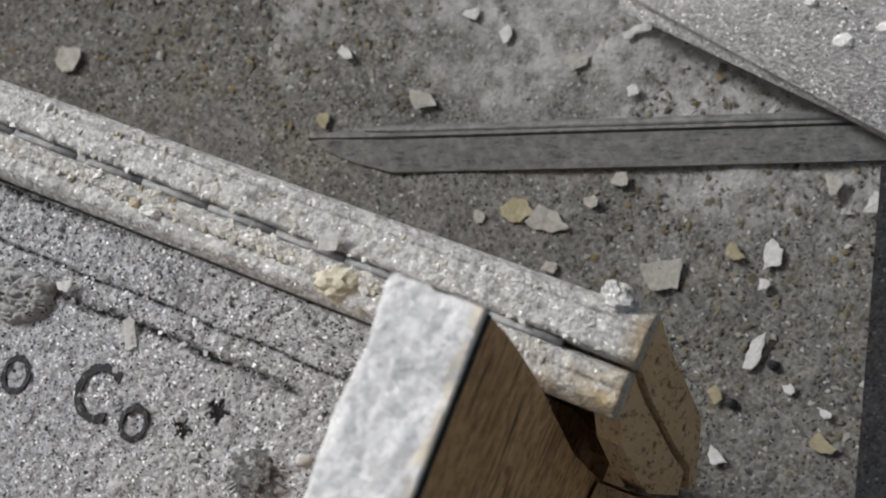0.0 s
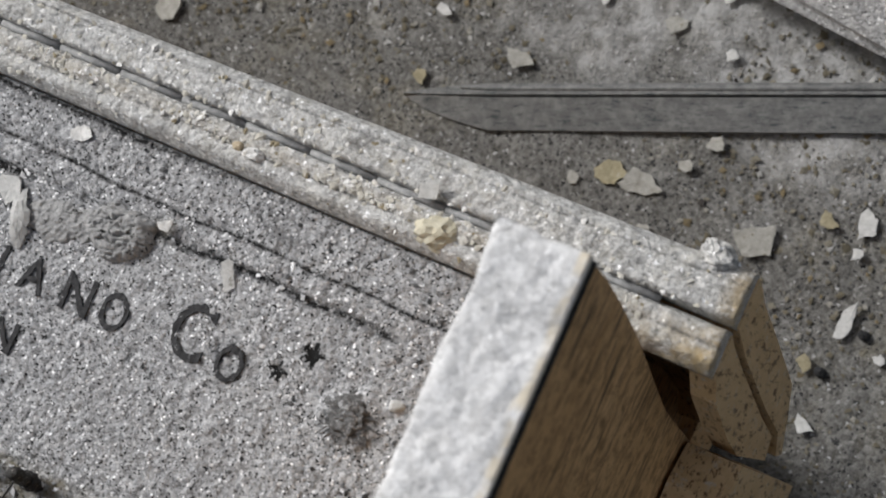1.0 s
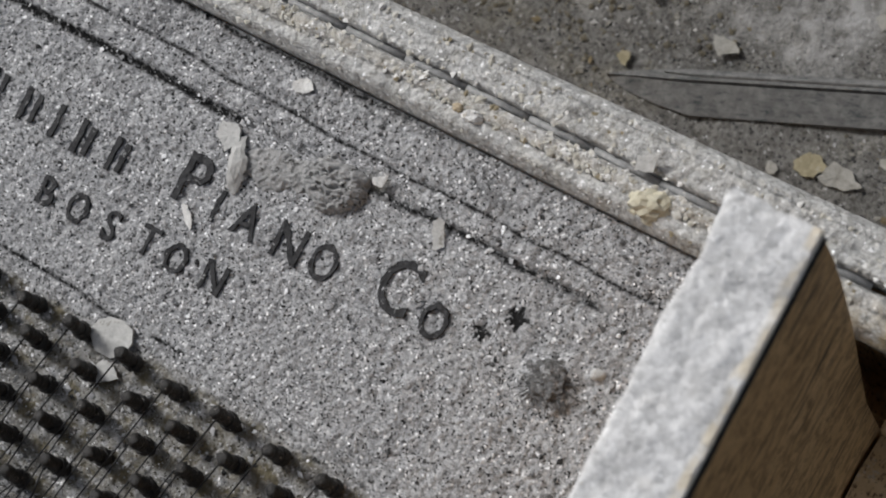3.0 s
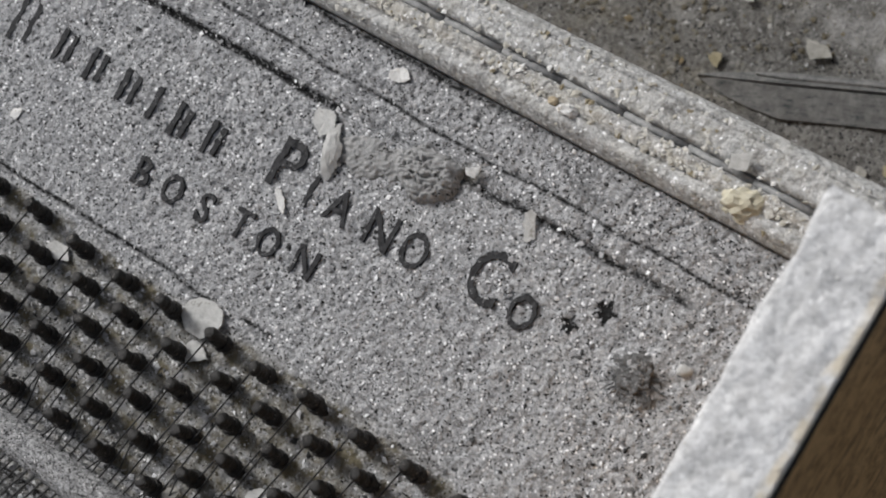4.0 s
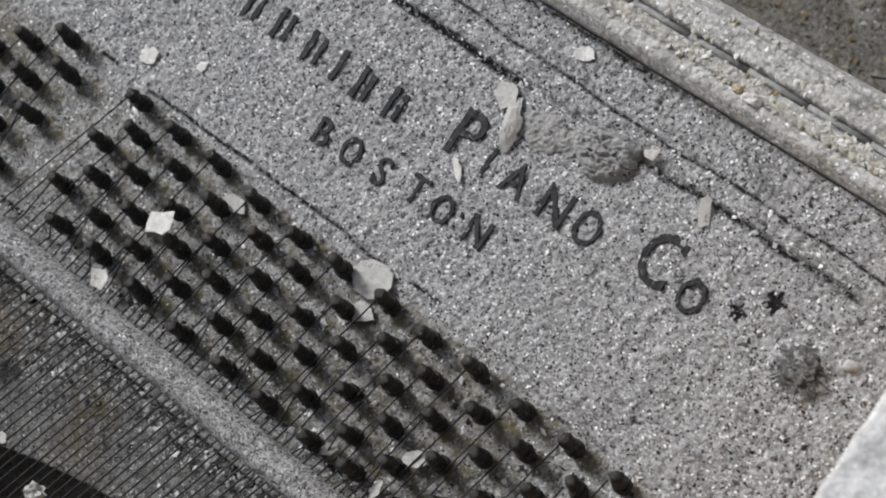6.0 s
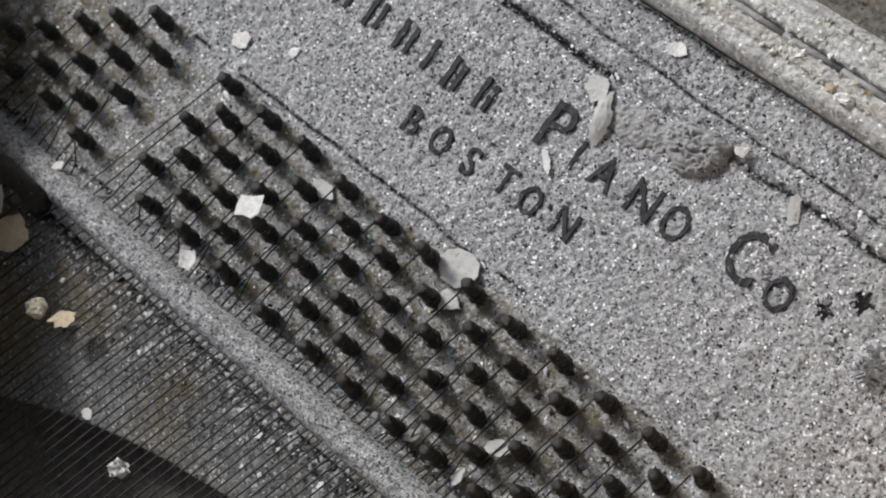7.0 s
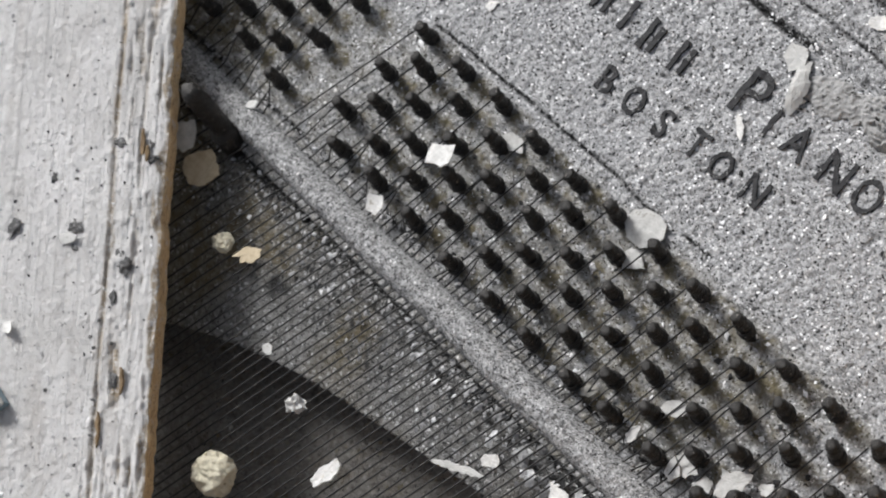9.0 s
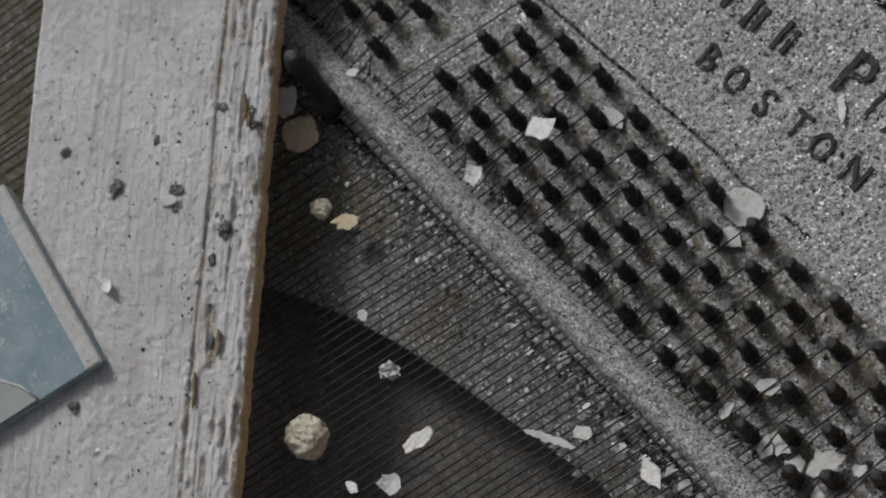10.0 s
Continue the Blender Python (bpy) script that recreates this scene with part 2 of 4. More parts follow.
M_YCRUMB = lumpy("pale_yellow_crumbs", ((0.0, (0.5, 0.475, 0.41)), (0.4, (0.58, 0.562, 0.51)), (0.7, (0.76, 0.75, 0.72)), (0.93, (0.28, 0.235, 0.15))))
M_FCRUMB = lumpy("floor_rubble", ((0.0, (0.11, 0.096, 0.066)), (0.4, (0.16, 0.145, 0.112)), (0.72, (0.24, 0.23, 0.2)), (0.84, (0.16, 0.125, 0.07)), (0.92, (0.36, 0.355, 0.335)), (0.965, (0.03, 0.026, 0.023))))


# ---- mesh helpers ----
def link_mesh(name, me, mats, parent=None, label="", smooth=True):
    for m in mats if isinstance(mats, (list, tuple)) else [mats]:
        me.materials.append(m)
    if smooth:
        me.polygons.foreach_set("use_smooth", [True] * len(me.polygons))
    ob = new(name, me)
    if parent:
        ob.parent = parent
    return tagged(ob, label)


def part(name, bm, mats, parent=None, label="", smooth=False):
    me = bpy.data.meshes.new(name)
    bmesh.ops.recalc_face_normals(bm, faces=bm.faces)
    bm.to_mesh(me)
    bm.free()
    return link_mesh(name, me, mats, parent, label, smooth)


LATTICES = {}


def vnoise(x, y, step, seed):
    """Smooth value noise in -1..1 with a lattice of that step."""
    if seed not in LATTICES:
        LATTICES[seed] = np.random.RandomState(seed).uniform(-1, 1, (257, 257))
    lat = LATTICES[seed]
    gx, gy = np.asarray(x) / step + 1000, np.asarray(y) / step + 1000
    ix, iy = np.floor(gx).astype(int), np.floor(gy).astype(int)
    fx, fy = gx - ix, gy - iy
    fx, fy = fx * fx * (3 - 2 * fx), fy * fy * (3 - 2 * fy)
    l = lambda i, j: lat[i % 257, j % 257]
    return (l(ix, iy) * (1 - fx) + l(ix + 1, iy) * fx) * (1 - fy) + (l(ix, iy + 1) * (1 - fx) + l(ix + 1, iy + 1) * fx) * fy


def crust(x, y, seed=1, amp=1.0):
    """The lumpy skin of dust, in metres."""
    n = vnoise(x, y, 0.0016, seed + 3) * 0.55 + vnoise(x, y, 0.0024, seed) * 0.6 + vnoise(x, y, 0.0045, seed + 1) * 0.5 + vnoise(x, y, 0.02, seed + 2) * 0.6
    return n * 0.00045 * amp


def sheet(name, xs, ys, height, mats, parent=None, label="", attrs=None, skirt=None):
    """A height field over the grid xs by ys, with sides down to skirt."""
    X, Y = np.meshgrid(xs, ys, indexing="ij")
    Z = height(X, Y)
    nx, ny = X.shape
    co = np.stack([X, Y, Z], -1).reshape(-1, 3)
    idx = np.arange(nx * ny).reshape(nx, ny)
    f = np.stack([idx[:-1, :-1], idx[1:, :-1], idx[1:, 1:], idx[:-1, 1:]], -1).reshape(-1, 4)
    vals = {k: fn(X, Y).reshape(-1) for k, fn in (attrs or {}).items()}
    if skirt is not None:
        ring = np.concatenate([idx[:, 0], idx[-1, 1:], idx[-2::-1, -1], idx[0, -2:0:-1]])
        low = co[ring].copy()
        low[:, 2] = skirt
        base = len(co)
        co = np.concatenate([co, low])
        k = np.arange(len(ring))
        k2 = (k + 1) % len(ring)
        f = np.concatenate([f, np.stack([ring[k], base + k, base + k2, ring[k2]], -1)])
        vals = {a: np.concatenate([v, np.zeros(len(ring))]) for a, v in vals.items()}
    me = bpy.data.meshes.new(name)
    me.from_pydata(co.tolist(), [], f.tolist())
    for a, v in vals.items():
        me.attributes.new(a, "FLOAT", "POINT").data.foreach_set("value", v.astype(np.float32))
    return link_mesh(name, me, mats, parent, label)


def span(a, b, step):
    return np.linspace(a, b, max(2, int(round((b - a) / step)) + 1))


def tube(bm, pts, r, sides=8, cap=True):
    rings = []
    for i, p in enumerate(pts):
        p = Vector(p)
        d = (Vector(pts[min(i + 1, len(pts) - 1)]) - Vector(pts[max(i - 1, 0)])).normalized()
        s = d.cross(Vector((0, 0, 1)) if abs(d.z) < 0.9 else Vector((1, 0, 0))).normalized()
        t = s.cross(d)
        rr = r[i] if isinstance(r, (list, tuple)) else r
        rings.append([bm.verts.new(p + (s * math.cos(k * math.tau / sides) + t * math.sin(k * math.tau / sides)) * rr) for k in range(sides)])
    for a, b in zip(rings, rings[1:]):
        for k in range(sides):
            bm.faces.new((a[k], a[(k + 1) % sides], b[(k + 1) % sides], b[k]))
    if cap:
        bm.faces.new(rings[0][::-1])
        bm.faces.new(rings[-1])
    return rings


def prism(profile, x0, x1, bevel=0.0, cuts=1):
    """A closed outline in (y, z) drawn out along x."""
    bm = bmesh.new()
    n = len(profile)
    rows = [[bm.verts.new((x, y, z)) for y, z in profile] for x in np.linspace(x0, x1, cuts + 1)]
    for a, b in zip(rows, rows[1:]):
        for k in range(n):
            bm.faces.new((a[k], a[(k + 1) % n], b[(k + 1) % n], b[k]))
    bm.faces.new(rows[0][::-1])
    bm.faces.new(rows[-1])
    if bevel:
        sharp = [e for e in bm.edges if e.calc_face_angle(0) > 0.6]
        bmesh.ops.bevel(bm, geom=sharp, offset=bevel, segments=2, affect="EDGES", profile=0.6)
    return bm


def rag(rng, n, rx, ry, jag=0.22):
    """An irregular outline."""
    out = []
    for k in range(n):
        a = math.tau * (k + rng.uniform(-0.38, 0.38)) / n
        s = 1 + rng.uniform(-jag, jag) * 1.3
        out.append((math.cos(a) * rx * s, math.sin(a) * ry * s))
    fine = []
    for (x0, y0), (x1, y1) in zip(out, out[1:] + out[:1]):
        ln = math.hypot(x1 - x0, y1 - y0)
        for q in (0.0, 0.25, 0.5, 0.75):
            d = rng.uniform(-0.07, 0.07) * ln
            fine.append((x0 + (x1 - x0) * q + (y1 - y0) / (ln + 1e-9) * d, y0 + (y1 - y0) * q - (x1 - x0) / (ln + 1e-9) * d))
    return fine


def flake(name, at, size, turn, mat, label, category="flake", seed=0, thick=0.0007, curl=0.15, n=9, tilt=(0, 0), outline=None, jag=0.22):
    """A thin broken chip with a ragged outline, slightly curled."""
    rng = random.Random(seed)
    rim = outline or rag(rng, n, size[0] / 2, size[1] / 2, jag)
    bm = bmesh.new()
    lift = lambda x, y: curl * (x * x + 0.5 * y * y) / max(size[0], 1e-4) + rng.uniform(-1, 1) * thick * 0.1
    inner = [(x * 0.55, y * 0.55) for x, y in rim]
    def level(dz):
        c = bm.verts.new((0, 0, dz))
        i = [bm.verts.new((x, y, dz + lift(x, y))) for x, y in inner]
        o = [bm.verts.new((x, y, dz * (0.8 if dz else 1) + lift(x, y))) for x, y in rim]
        return c, i, o
    c1, i1, o1 = level(thick)
    c0, i0, o0 = level(0)
    m = len(rim)
    for k in range(m):
        j = (k + 1) % m
        bm.faces.new((c1, i1[k], i1[j]))
        bm.faces.new((i1[k], o1[k], o1[j], i1[j]))
        bm.faces.new((c0, i0[j], i0[k]))
        bm.faces.new((i0[k], i0[j], o0[j], o0[k]))
        bm.faces.new((o1[k], o0[k], o0[j], o1[j]))
    ob = part(name, bm, mat)
    ob.matrix_world = pose(*at, tilt[0], tilt[1], turn)
    return tagged(ob, label, category)


def lump(name, at, size, turn, mat, label, category, seed=0, rough=0.25, sub=3, lean=(0, 0), freq=None, ridges=0.0):
    """A solid irregular piece: a ball of the given size, dented by noise, flat below."""
    bm = bmesh.new()
    bmesh.ops.create_icosphere(bm, subdivisions=sub, radius=1)
    off = Vector((seed * 3.7, seed * 1.3, 0))
    for v in bm.verts:
        p = v.co.copy()
        s = 1 + rough * noise.noise(p * (freq or 1.6) + off) + rough * 0.6 * noise.noise(p * 4.1 + off) + rough * 0.35 * noise.noise(p * 9 + off)
        s -= ridges * abs(noise.noise(Vector((p.x * 2.2, p.y * 5, p.z * 5)) + off))
        q = p * s
        if q.z < 0:
            q.z *= 0.25
        v.co = Vector((q.x * size[0] / 2, q.y * size[1] / 2, q.z * size[2]))
    ob = part(name, bm, mat, smooth=False)
    ob.matrix_world = pose(*at, lean[0], lean[1], turn)
    return tagged(ob, label, category)


def crumbs(name, rng, count, where, size, mat, label, parent=None, flat=0.35, power=5.0):
    """Loose crumbs: small broken solids, all different."""
    vs, fs = [], []
    octa = np.array([(1, 0, 0), (0, 1, 0), (-1, 0, 0), (0, -1, 0), (0, 0, 1), (0, 0, -0.5)], float)
    tri = [(0, 1, 4), (1, 2, 4), (2, 3, 4), (3, 0, 4), (1, 0, 5), (2, 1, 5), (3, 2, 5), (0, 3, 5)]
    for _ in range(count):
        x, y, z = where(rng)
        s = size[0] + (size[1] - size[0]) * rng.random_sample() ** power
        p = octa * rng.uniform(0.55, 1.3, (6, 1)) * s / 2 * np.array([1, rng.uniform(0.5, 1), flat * rng.uniform(0.5, 1.2)])
        a = rng.uniform(0, math.tau)
        r = np.array([[math.cos(a), -math.sin(a), 0], [math.sin(a), math.cos(a), 0], [rng.uniform(-0.4, 0.4), rng.uniform(-0.4, 0.4), 1]])
        n = len(vs)
        vs.extend((p @ r.T + (x, y, z)).tolist())
        fs.extend([(i + n, j + n, k + n) for i, j, k in tri])
    me = bpy.data.meshes.new(name)
    me.from_pydata(vs, [], fs)
    ob = link_mesh(name, me, mat, parent, label, smooth=False)
    return tagged(ob, kind="stuff", category="debris")


# ---- the ground ----
FLOOR_Z = -0.297
gx = np.concatenate([[-8, -4, -2, -1], span(-0.55, 0.45, 0.0035), [1, 2, 4, 8]])
gy = np.concatenate([[-8, -4, -2, -1, -0.3], span(-0.05, 0.5, 0.0035), [1, 2, 4, 8]])


def ground_z(X, Y):
    near = ((X > -0.6) & (X < 0.5) & (Y > -0.2) & (Y < 0.6)).astype(float)
    return FLOOR_Z + near * (vnoise(X, Y, 0.008, 11) * 0.0007 + vnoise(X, Y, 0.03, 12) * 0.0015 + vnoise(X, Y, 0.1, 13) * 0.002)


def floor_dust(X, Y):
    return np.clip((Y - 0.2 + 0.25 * np.clip(X, 0, 0.1) - 0.3 * np.clip(X - 0.1, 0, 0.2) + 1.2 * np.clip(X + 0.17, -0.3, 0)) / 0.06 + vnoise(X, Y, 0.03, 17) * 0.5 + vnoise(X, Y, 0.009, 18) * 0.45, 0, 0.9) * np.clip((0.75 - np.abs(Y)) / 0.25, 0, 1) * np.clip((0.8 - np.abs(X)) / 0.3, 0, 1)


tagged(sheet("ground", gx, gy, ground_z, M_FLOOR, attrs={"stain": floor_dust}), "dirty concrete floor under grit and fallen plaster", "floor", kind="structure")

# ---- the piano, lying on its back ----
piano = tagged(new("piano"), "wrecked upright piano lying on its back under grey plaster dust", "piano")

# each row: its pin furthest from the bar, the number of pins, the step between them
PIN_ROWS = [
    (-0.3048, -0.0762, 1, -0.0178, -0.0131), (-0.2747, -0.0781, 3, -0.0178, -0.0130), (-0.2464, -0.0791, 5, -0.0174, -0.0132),
    (-0.2169, -0.0821, 6, -0.0173, -0.0129), (-0.1886, -0.0828, 6, -0.0171, -0.0129), (-0.1608, -0.0834, 6, -0.0166, -0.0132),
    (-0.1330, -0.0837, 6, -0.0160, -0.0134), (-0.1050, -0.0842, 6, -0.0158, -0.0135), (-0.0777, -0.0845, 6, -0.0155, -0.0136),
    (-0.0507, -0.0847, 6, -0.0153, -0.0136), (-0.0237, -0.0855, 6, -0.0152, -0.0132), (0.0035, -0.0861, 6, -0.0150, -0.0131),
    (0.0305, -0.0867, 6, -0.0149, -0.0131),
]
PINS = []
prng = random.Random(4)
for x0, y0, n, dx, dy in PIN_ROWS:
    for j in range(n):
        PINS.append((x0 + dx * j + prng.uniform(-0.0007, 0.0007), y0 + dy * j + prng.uniform(-0.0006, 0.0006)))
for x0, y0, n in ((-0.3619, -0.0724, 5), (-0.3498, -0.0874, 5), (-0.3552, -0.1143, 3), (-0.3594, -0.1430, 1)):
    for j in range(n):
        PINS.append((x0 - 0.0187 * j + prng.uniform(-0.0007, 0.0007), y0 - 0.0131 * j + prng.uniform(-0.0006, 0.0006)))


CREASE, THIN, CRACK = 0.031, 0.0425, -0.0695


def plate_stain_shade(X, Y):
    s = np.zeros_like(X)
    # dark ochre patch on the +x side of each pin
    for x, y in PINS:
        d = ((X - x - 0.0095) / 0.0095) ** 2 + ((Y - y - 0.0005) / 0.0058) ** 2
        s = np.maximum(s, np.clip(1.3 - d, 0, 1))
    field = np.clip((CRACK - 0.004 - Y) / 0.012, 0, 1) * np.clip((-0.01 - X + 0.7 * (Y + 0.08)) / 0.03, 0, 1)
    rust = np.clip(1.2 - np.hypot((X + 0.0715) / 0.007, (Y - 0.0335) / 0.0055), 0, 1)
    # shade next to the board, painted in with the stain colour
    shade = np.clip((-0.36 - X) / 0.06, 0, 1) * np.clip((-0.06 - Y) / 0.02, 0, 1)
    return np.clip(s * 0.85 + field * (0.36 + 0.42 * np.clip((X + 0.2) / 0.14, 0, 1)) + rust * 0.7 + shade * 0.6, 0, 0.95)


def line(v, at, half):
    return np.clip(1 - np.abs(v - at) / half, 0, 1)


def plate_dirt_shade(X, Y):
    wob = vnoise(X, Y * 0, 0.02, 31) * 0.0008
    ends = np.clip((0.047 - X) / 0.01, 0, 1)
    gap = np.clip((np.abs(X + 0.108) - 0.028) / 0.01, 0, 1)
    # near-black along creases, crack and the feet of rail and bar
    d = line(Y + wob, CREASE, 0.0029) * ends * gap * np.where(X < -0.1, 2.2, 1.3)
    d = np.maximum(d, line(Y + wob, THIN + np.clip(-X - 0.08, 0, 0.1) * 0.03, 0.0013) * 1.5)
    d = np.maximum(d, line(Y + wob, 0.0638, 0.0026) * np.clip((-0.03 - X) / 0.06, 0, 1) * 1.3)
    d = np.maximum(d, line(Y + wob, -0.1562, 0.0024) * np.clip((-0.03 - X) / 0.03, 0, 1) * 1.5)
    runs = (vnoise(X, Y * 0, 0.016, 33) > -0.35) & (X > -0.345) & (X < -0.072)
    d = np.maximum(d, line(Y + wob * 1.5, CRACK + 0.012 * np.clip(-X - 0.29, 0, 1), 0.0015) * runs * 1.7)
    for x, y, r in ((0.0, 0.0, 0.0034), (0.0111, 0.0119, 0.0042)):
        th = np.arctan2(Y - y, X - x)
        rr = r * (1 + 0.3 * np.sin(th * 5 + x * 90) + 0.15 * np.sin(th * 9))
        d = np.maximum(d, np.clip((rr - np.hypot(X - x, Y - y)) / 0.0006, 0, 1) * 2.5)
    bruise = np.clip(vnoise(X, Y, 0.012, 35) * 0.9 - 0.25, 0, 1) * line(Y, 0.053, 0.013)
    # shadows of the bolt head and the clump, painted into the plate colour
    cast_shade = np.clip(1.25 - np.hypot((X - 0.0405) / 0.0105, (Y + 0.0105) / 0.0085), 0, 1) * (0.6 + 0.6 * vnoise(X, Y, 0.003, 36))
    cast_shade = np.maximum(cast_shade, np.clip(1.2 - np.hypot((X + 0.0745) / 0.0035, (Y - 0.0275) / 0.0075), 0, 1) * 1.3)
    return np.maximum(np.maximum(d, bruise * 1.1), cast_shade)


def plate_z(X, Y):
    z = crust(X, Y, 1, 2.0)
    z -= 0.0018 * np.clip(line(Y, CREASE, 0.0022) * 1.6, 0, 1) * np.clip((0.047 - X) / 0.01, 0, 1)
    z -= 0.0007 * line(Y, THIN, 0.0012)
    z += 0.0012 * np.clip((Y - 0.033) / 0.004, 0, 1) + 0.001 * np.clip((Y - 0.045) / 0.004, 0, 1)
    z -= 0.0008 * np.clip((CRACK - Y) / 0.003, 0, 1)
    runs = (vnoise(X, Y * 0, 0.016, 33) > -0.35) & (X > -0.345) & (X < -0.072)
    z -= 0.001 * line(Y, CRACK + 0.012 * np.clip(-X - 0.29, 0, 1), 0.0015) * runs
    z += 0.0042 * np.clip(1 - np.hypot(X - 0.036, Y + 0.0045) / 0.014, 0, 1) ** 0.6 * (1 + vnoise(X, Y, 0.004, 41) * 0.5)
    return z


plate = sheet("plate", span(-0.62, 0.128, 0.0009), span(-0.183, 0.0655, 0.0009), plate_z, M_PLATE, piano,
              "cast-iron piano plate under grey crusted dust", {"stain": plate_stain_shade, "dirt": plate_dirt_shade}, skirt=-0.03)


# the raised bar that presses the strings down, with a low flange beside it
def bar_line(X):
    return -0.1705 + 0.02 * np.clip(-X - 0.36, 0, 1) + vnoise(X, X * 0, 0.05, 51) * 0.0008


def bar_z(X, Y):
    u = Y - bar_line(X)
    h = np.clip(1 - (np.abs(u) / 0.0098) ** 3.0, 0, 1)
    flange = 0.0026 * np.clip((0.0172 - u) / 0.002, 0, 1) * np.clip((u - 0.0105) / 0.002, 0, 1)
    return -0.003 + h * 0.0125 + flange + crust(X, Y, 7, 2.2)


def bar_dark(X, Y):
    u = Y - bar_line(X) + vnoise(X, Y * 0, 0.008, 52) * 0.0006
    # near-black lines along both sides of the bar and the flange
    d = np.maximum(line(u, 0.0106, 0.0018) * 1.4, line(u, -0.0112, 0.0032) * 1.6)
    return np.maximum(d, line(u, 0.0172, 0.0014) * (vnoise(X, Y * 0, 0.012, 53) > -0.3))


sheet("pressure_bar", span(-0.62, 0.128, 0.0012), span(-0.184, -0.152, 0.0010), bar_z, M_BAR, piano,
      "rounded cast bar coated in pale grey dust", {"dirt": bar_dark}, skirt=-0.02)


# the lower web of the plate, ending in a curved rim over the opening
def web_edge(X):
    return -0.2195 - 0.19 * np.clip(-0.12 - X, 0, 1) - 1.3 * np.clip(-0.22 - X, 0, 1) ** 2


def build_web():
    xs, vs = span(-0.62, 0.128, 0.0016), np.linspace(0, 1, 44)
    X, V = np.meshgrid(xs, vs, indexing="ij")
    top = -0.1835
    Y = top + (web_edge(X) - top) * V
    Z = -0.005 - 0.009 * V + crust(X, Y, 14, 1.3) - 0.003 * line(Y, -0.1862, 0.003) + 0.0025 * line(Y, -0.1905, 0.0022) * (0.6 + 0.5 * vnoise(X, Y, 0.006, 63))
    nx, nv = X.shape
    co = np.stack([X, Y, Z], -1).reshape(-1, 3)
    rim = co.reshape(nx, nv, 3)[:, -1].copy()
    rim[:, 2] -= 0.012
    rim2 = rim.copy()
    rim2[:, 1] += 0.03
    base = len(co)
    co = np.concatenate([co, rim, rim2])
    idx = np.arange(nx * nv).reshape(nx, nv)
    f = np.stack([idx[:-1, :-1], idx[1:, :-1], idx[1:, 1:], idx[:-1, 1:]], -1).reshape(-1, 4)
    k = np.arange(nx - 1)
    f = np.concatenate([f, np.stack([idx[:-1, -1], idx[1:, -1], base + k + 1, base + k], -1), np.stack([base + k, base + k + 1, base + nx + k + 1, base + nx + k], -1)])
    me = bpy.data.meshes.new("plate_web")
    me.from_pydata(co.tolist(), [], f.tolist())
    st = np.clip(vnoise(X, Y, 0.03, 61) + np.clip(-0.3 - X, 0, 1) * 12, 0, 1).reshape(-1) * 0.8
    # near-black lines on either side of the ledge below the bar
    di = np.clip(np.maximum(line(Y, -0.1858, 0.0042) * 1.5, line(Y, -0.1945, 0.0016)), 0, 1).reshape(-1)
    pad = np.zeros(2 * nx)
    for name, v in (("stain", st), ("dirt", di)):
        me.attributes.new(name, "FLOAT", "POINT").data.foreach_set("value", np.concatenate([v, pad]).astype(np.float32))
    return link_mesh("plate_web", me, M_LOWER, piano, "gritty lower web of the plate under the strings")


build_web()
tagged(sheet("soundboard", span(-0.75, 0.128, 0.004), span(-0.72, -0.17, 0.004), lambda X, Y: -0.048 + crust(X, Y, 21, 1.5), M_SOUND, piano,
             "dark dirty soundboard behind the strings", skirt=-0.1))

# case: body below the plate, top rail with the hinged lid strips, side cheek
part("case_body", prism([(-0.72, -0.297), (0.0655, -0.297), (0.0655, -0.1), (-0.72, -0.1)], -0.75, 0.112), M_WOOD, piano, "brown case under the plate")
part("case_back", prism([(0.03, -0.297), (0.06, -0.297), (0.06, -0.236), (0.03, -0.236)], -0.62, 0.12, 0.002), M_ENDWOOD, piano)


def rail_z(y0, y1, top, seed, round_in, round_out):
    def fn(X, Y):
        t = (Y - y0) / (y1 - y0)
        z = top - 0.0085 * np.clip(1 - t / round_in, 0, 1) ** 2 - 0.007 * np.clip((t - 1 + round_out) / round_out, 0, 1) ** 2
        return z + crust(X, Y, seed, 1.4)
    return fn


def rail_dirt(X, Y):
    d = line(Y, 0.0765 + vnoise(X, Y * 0, 0.03, 71) * 0.0006, 0.0007) * 0.8
    d = np.maximum(d, line(Y, 0.1025 + vnoise(X, Y * 0, 0.05, 72) * 0.0004, 0.0008))
    return np.maximum(d, np.clip(vnoise(X, Y, 0.006, 73) - 0.62, 0, 1) * 1.5)


def inner_z(X, Y):
    z = rail_z(0.0645, 0.0845, 0.0125, 81, 0.45, 0.1)(X, Y)
    z = z + 0.0016 * line(Y, 0.0705, 0.004) - 0.0014 * line(Y, 0.0765, 0.0016) + vnoise(X, Y, 0.007, 82) * 0.0007
    return z - 0.0025 * np.clip((0.0765 - Y) / 0.009, 0, 1) * np.clip((X - 0.135) / 0.01, 0, 1) - 0.0015 * np.clip((X - 0.152) / 0.0095, 0, 1) ** 2


def outer_z(X, Y):
    return rail_z(0.0868, 0.1085, 0.0125, 85, 0.12, 0.3)(X, Y) - 0.0012 * line(Y, 0.1025, 0.0014) + vnoise(X, Y, 0.007, 86) * 0.0005 - 0.0015 * np.clip((X - 0.154) / 0.0085, 0, 1) ** 2


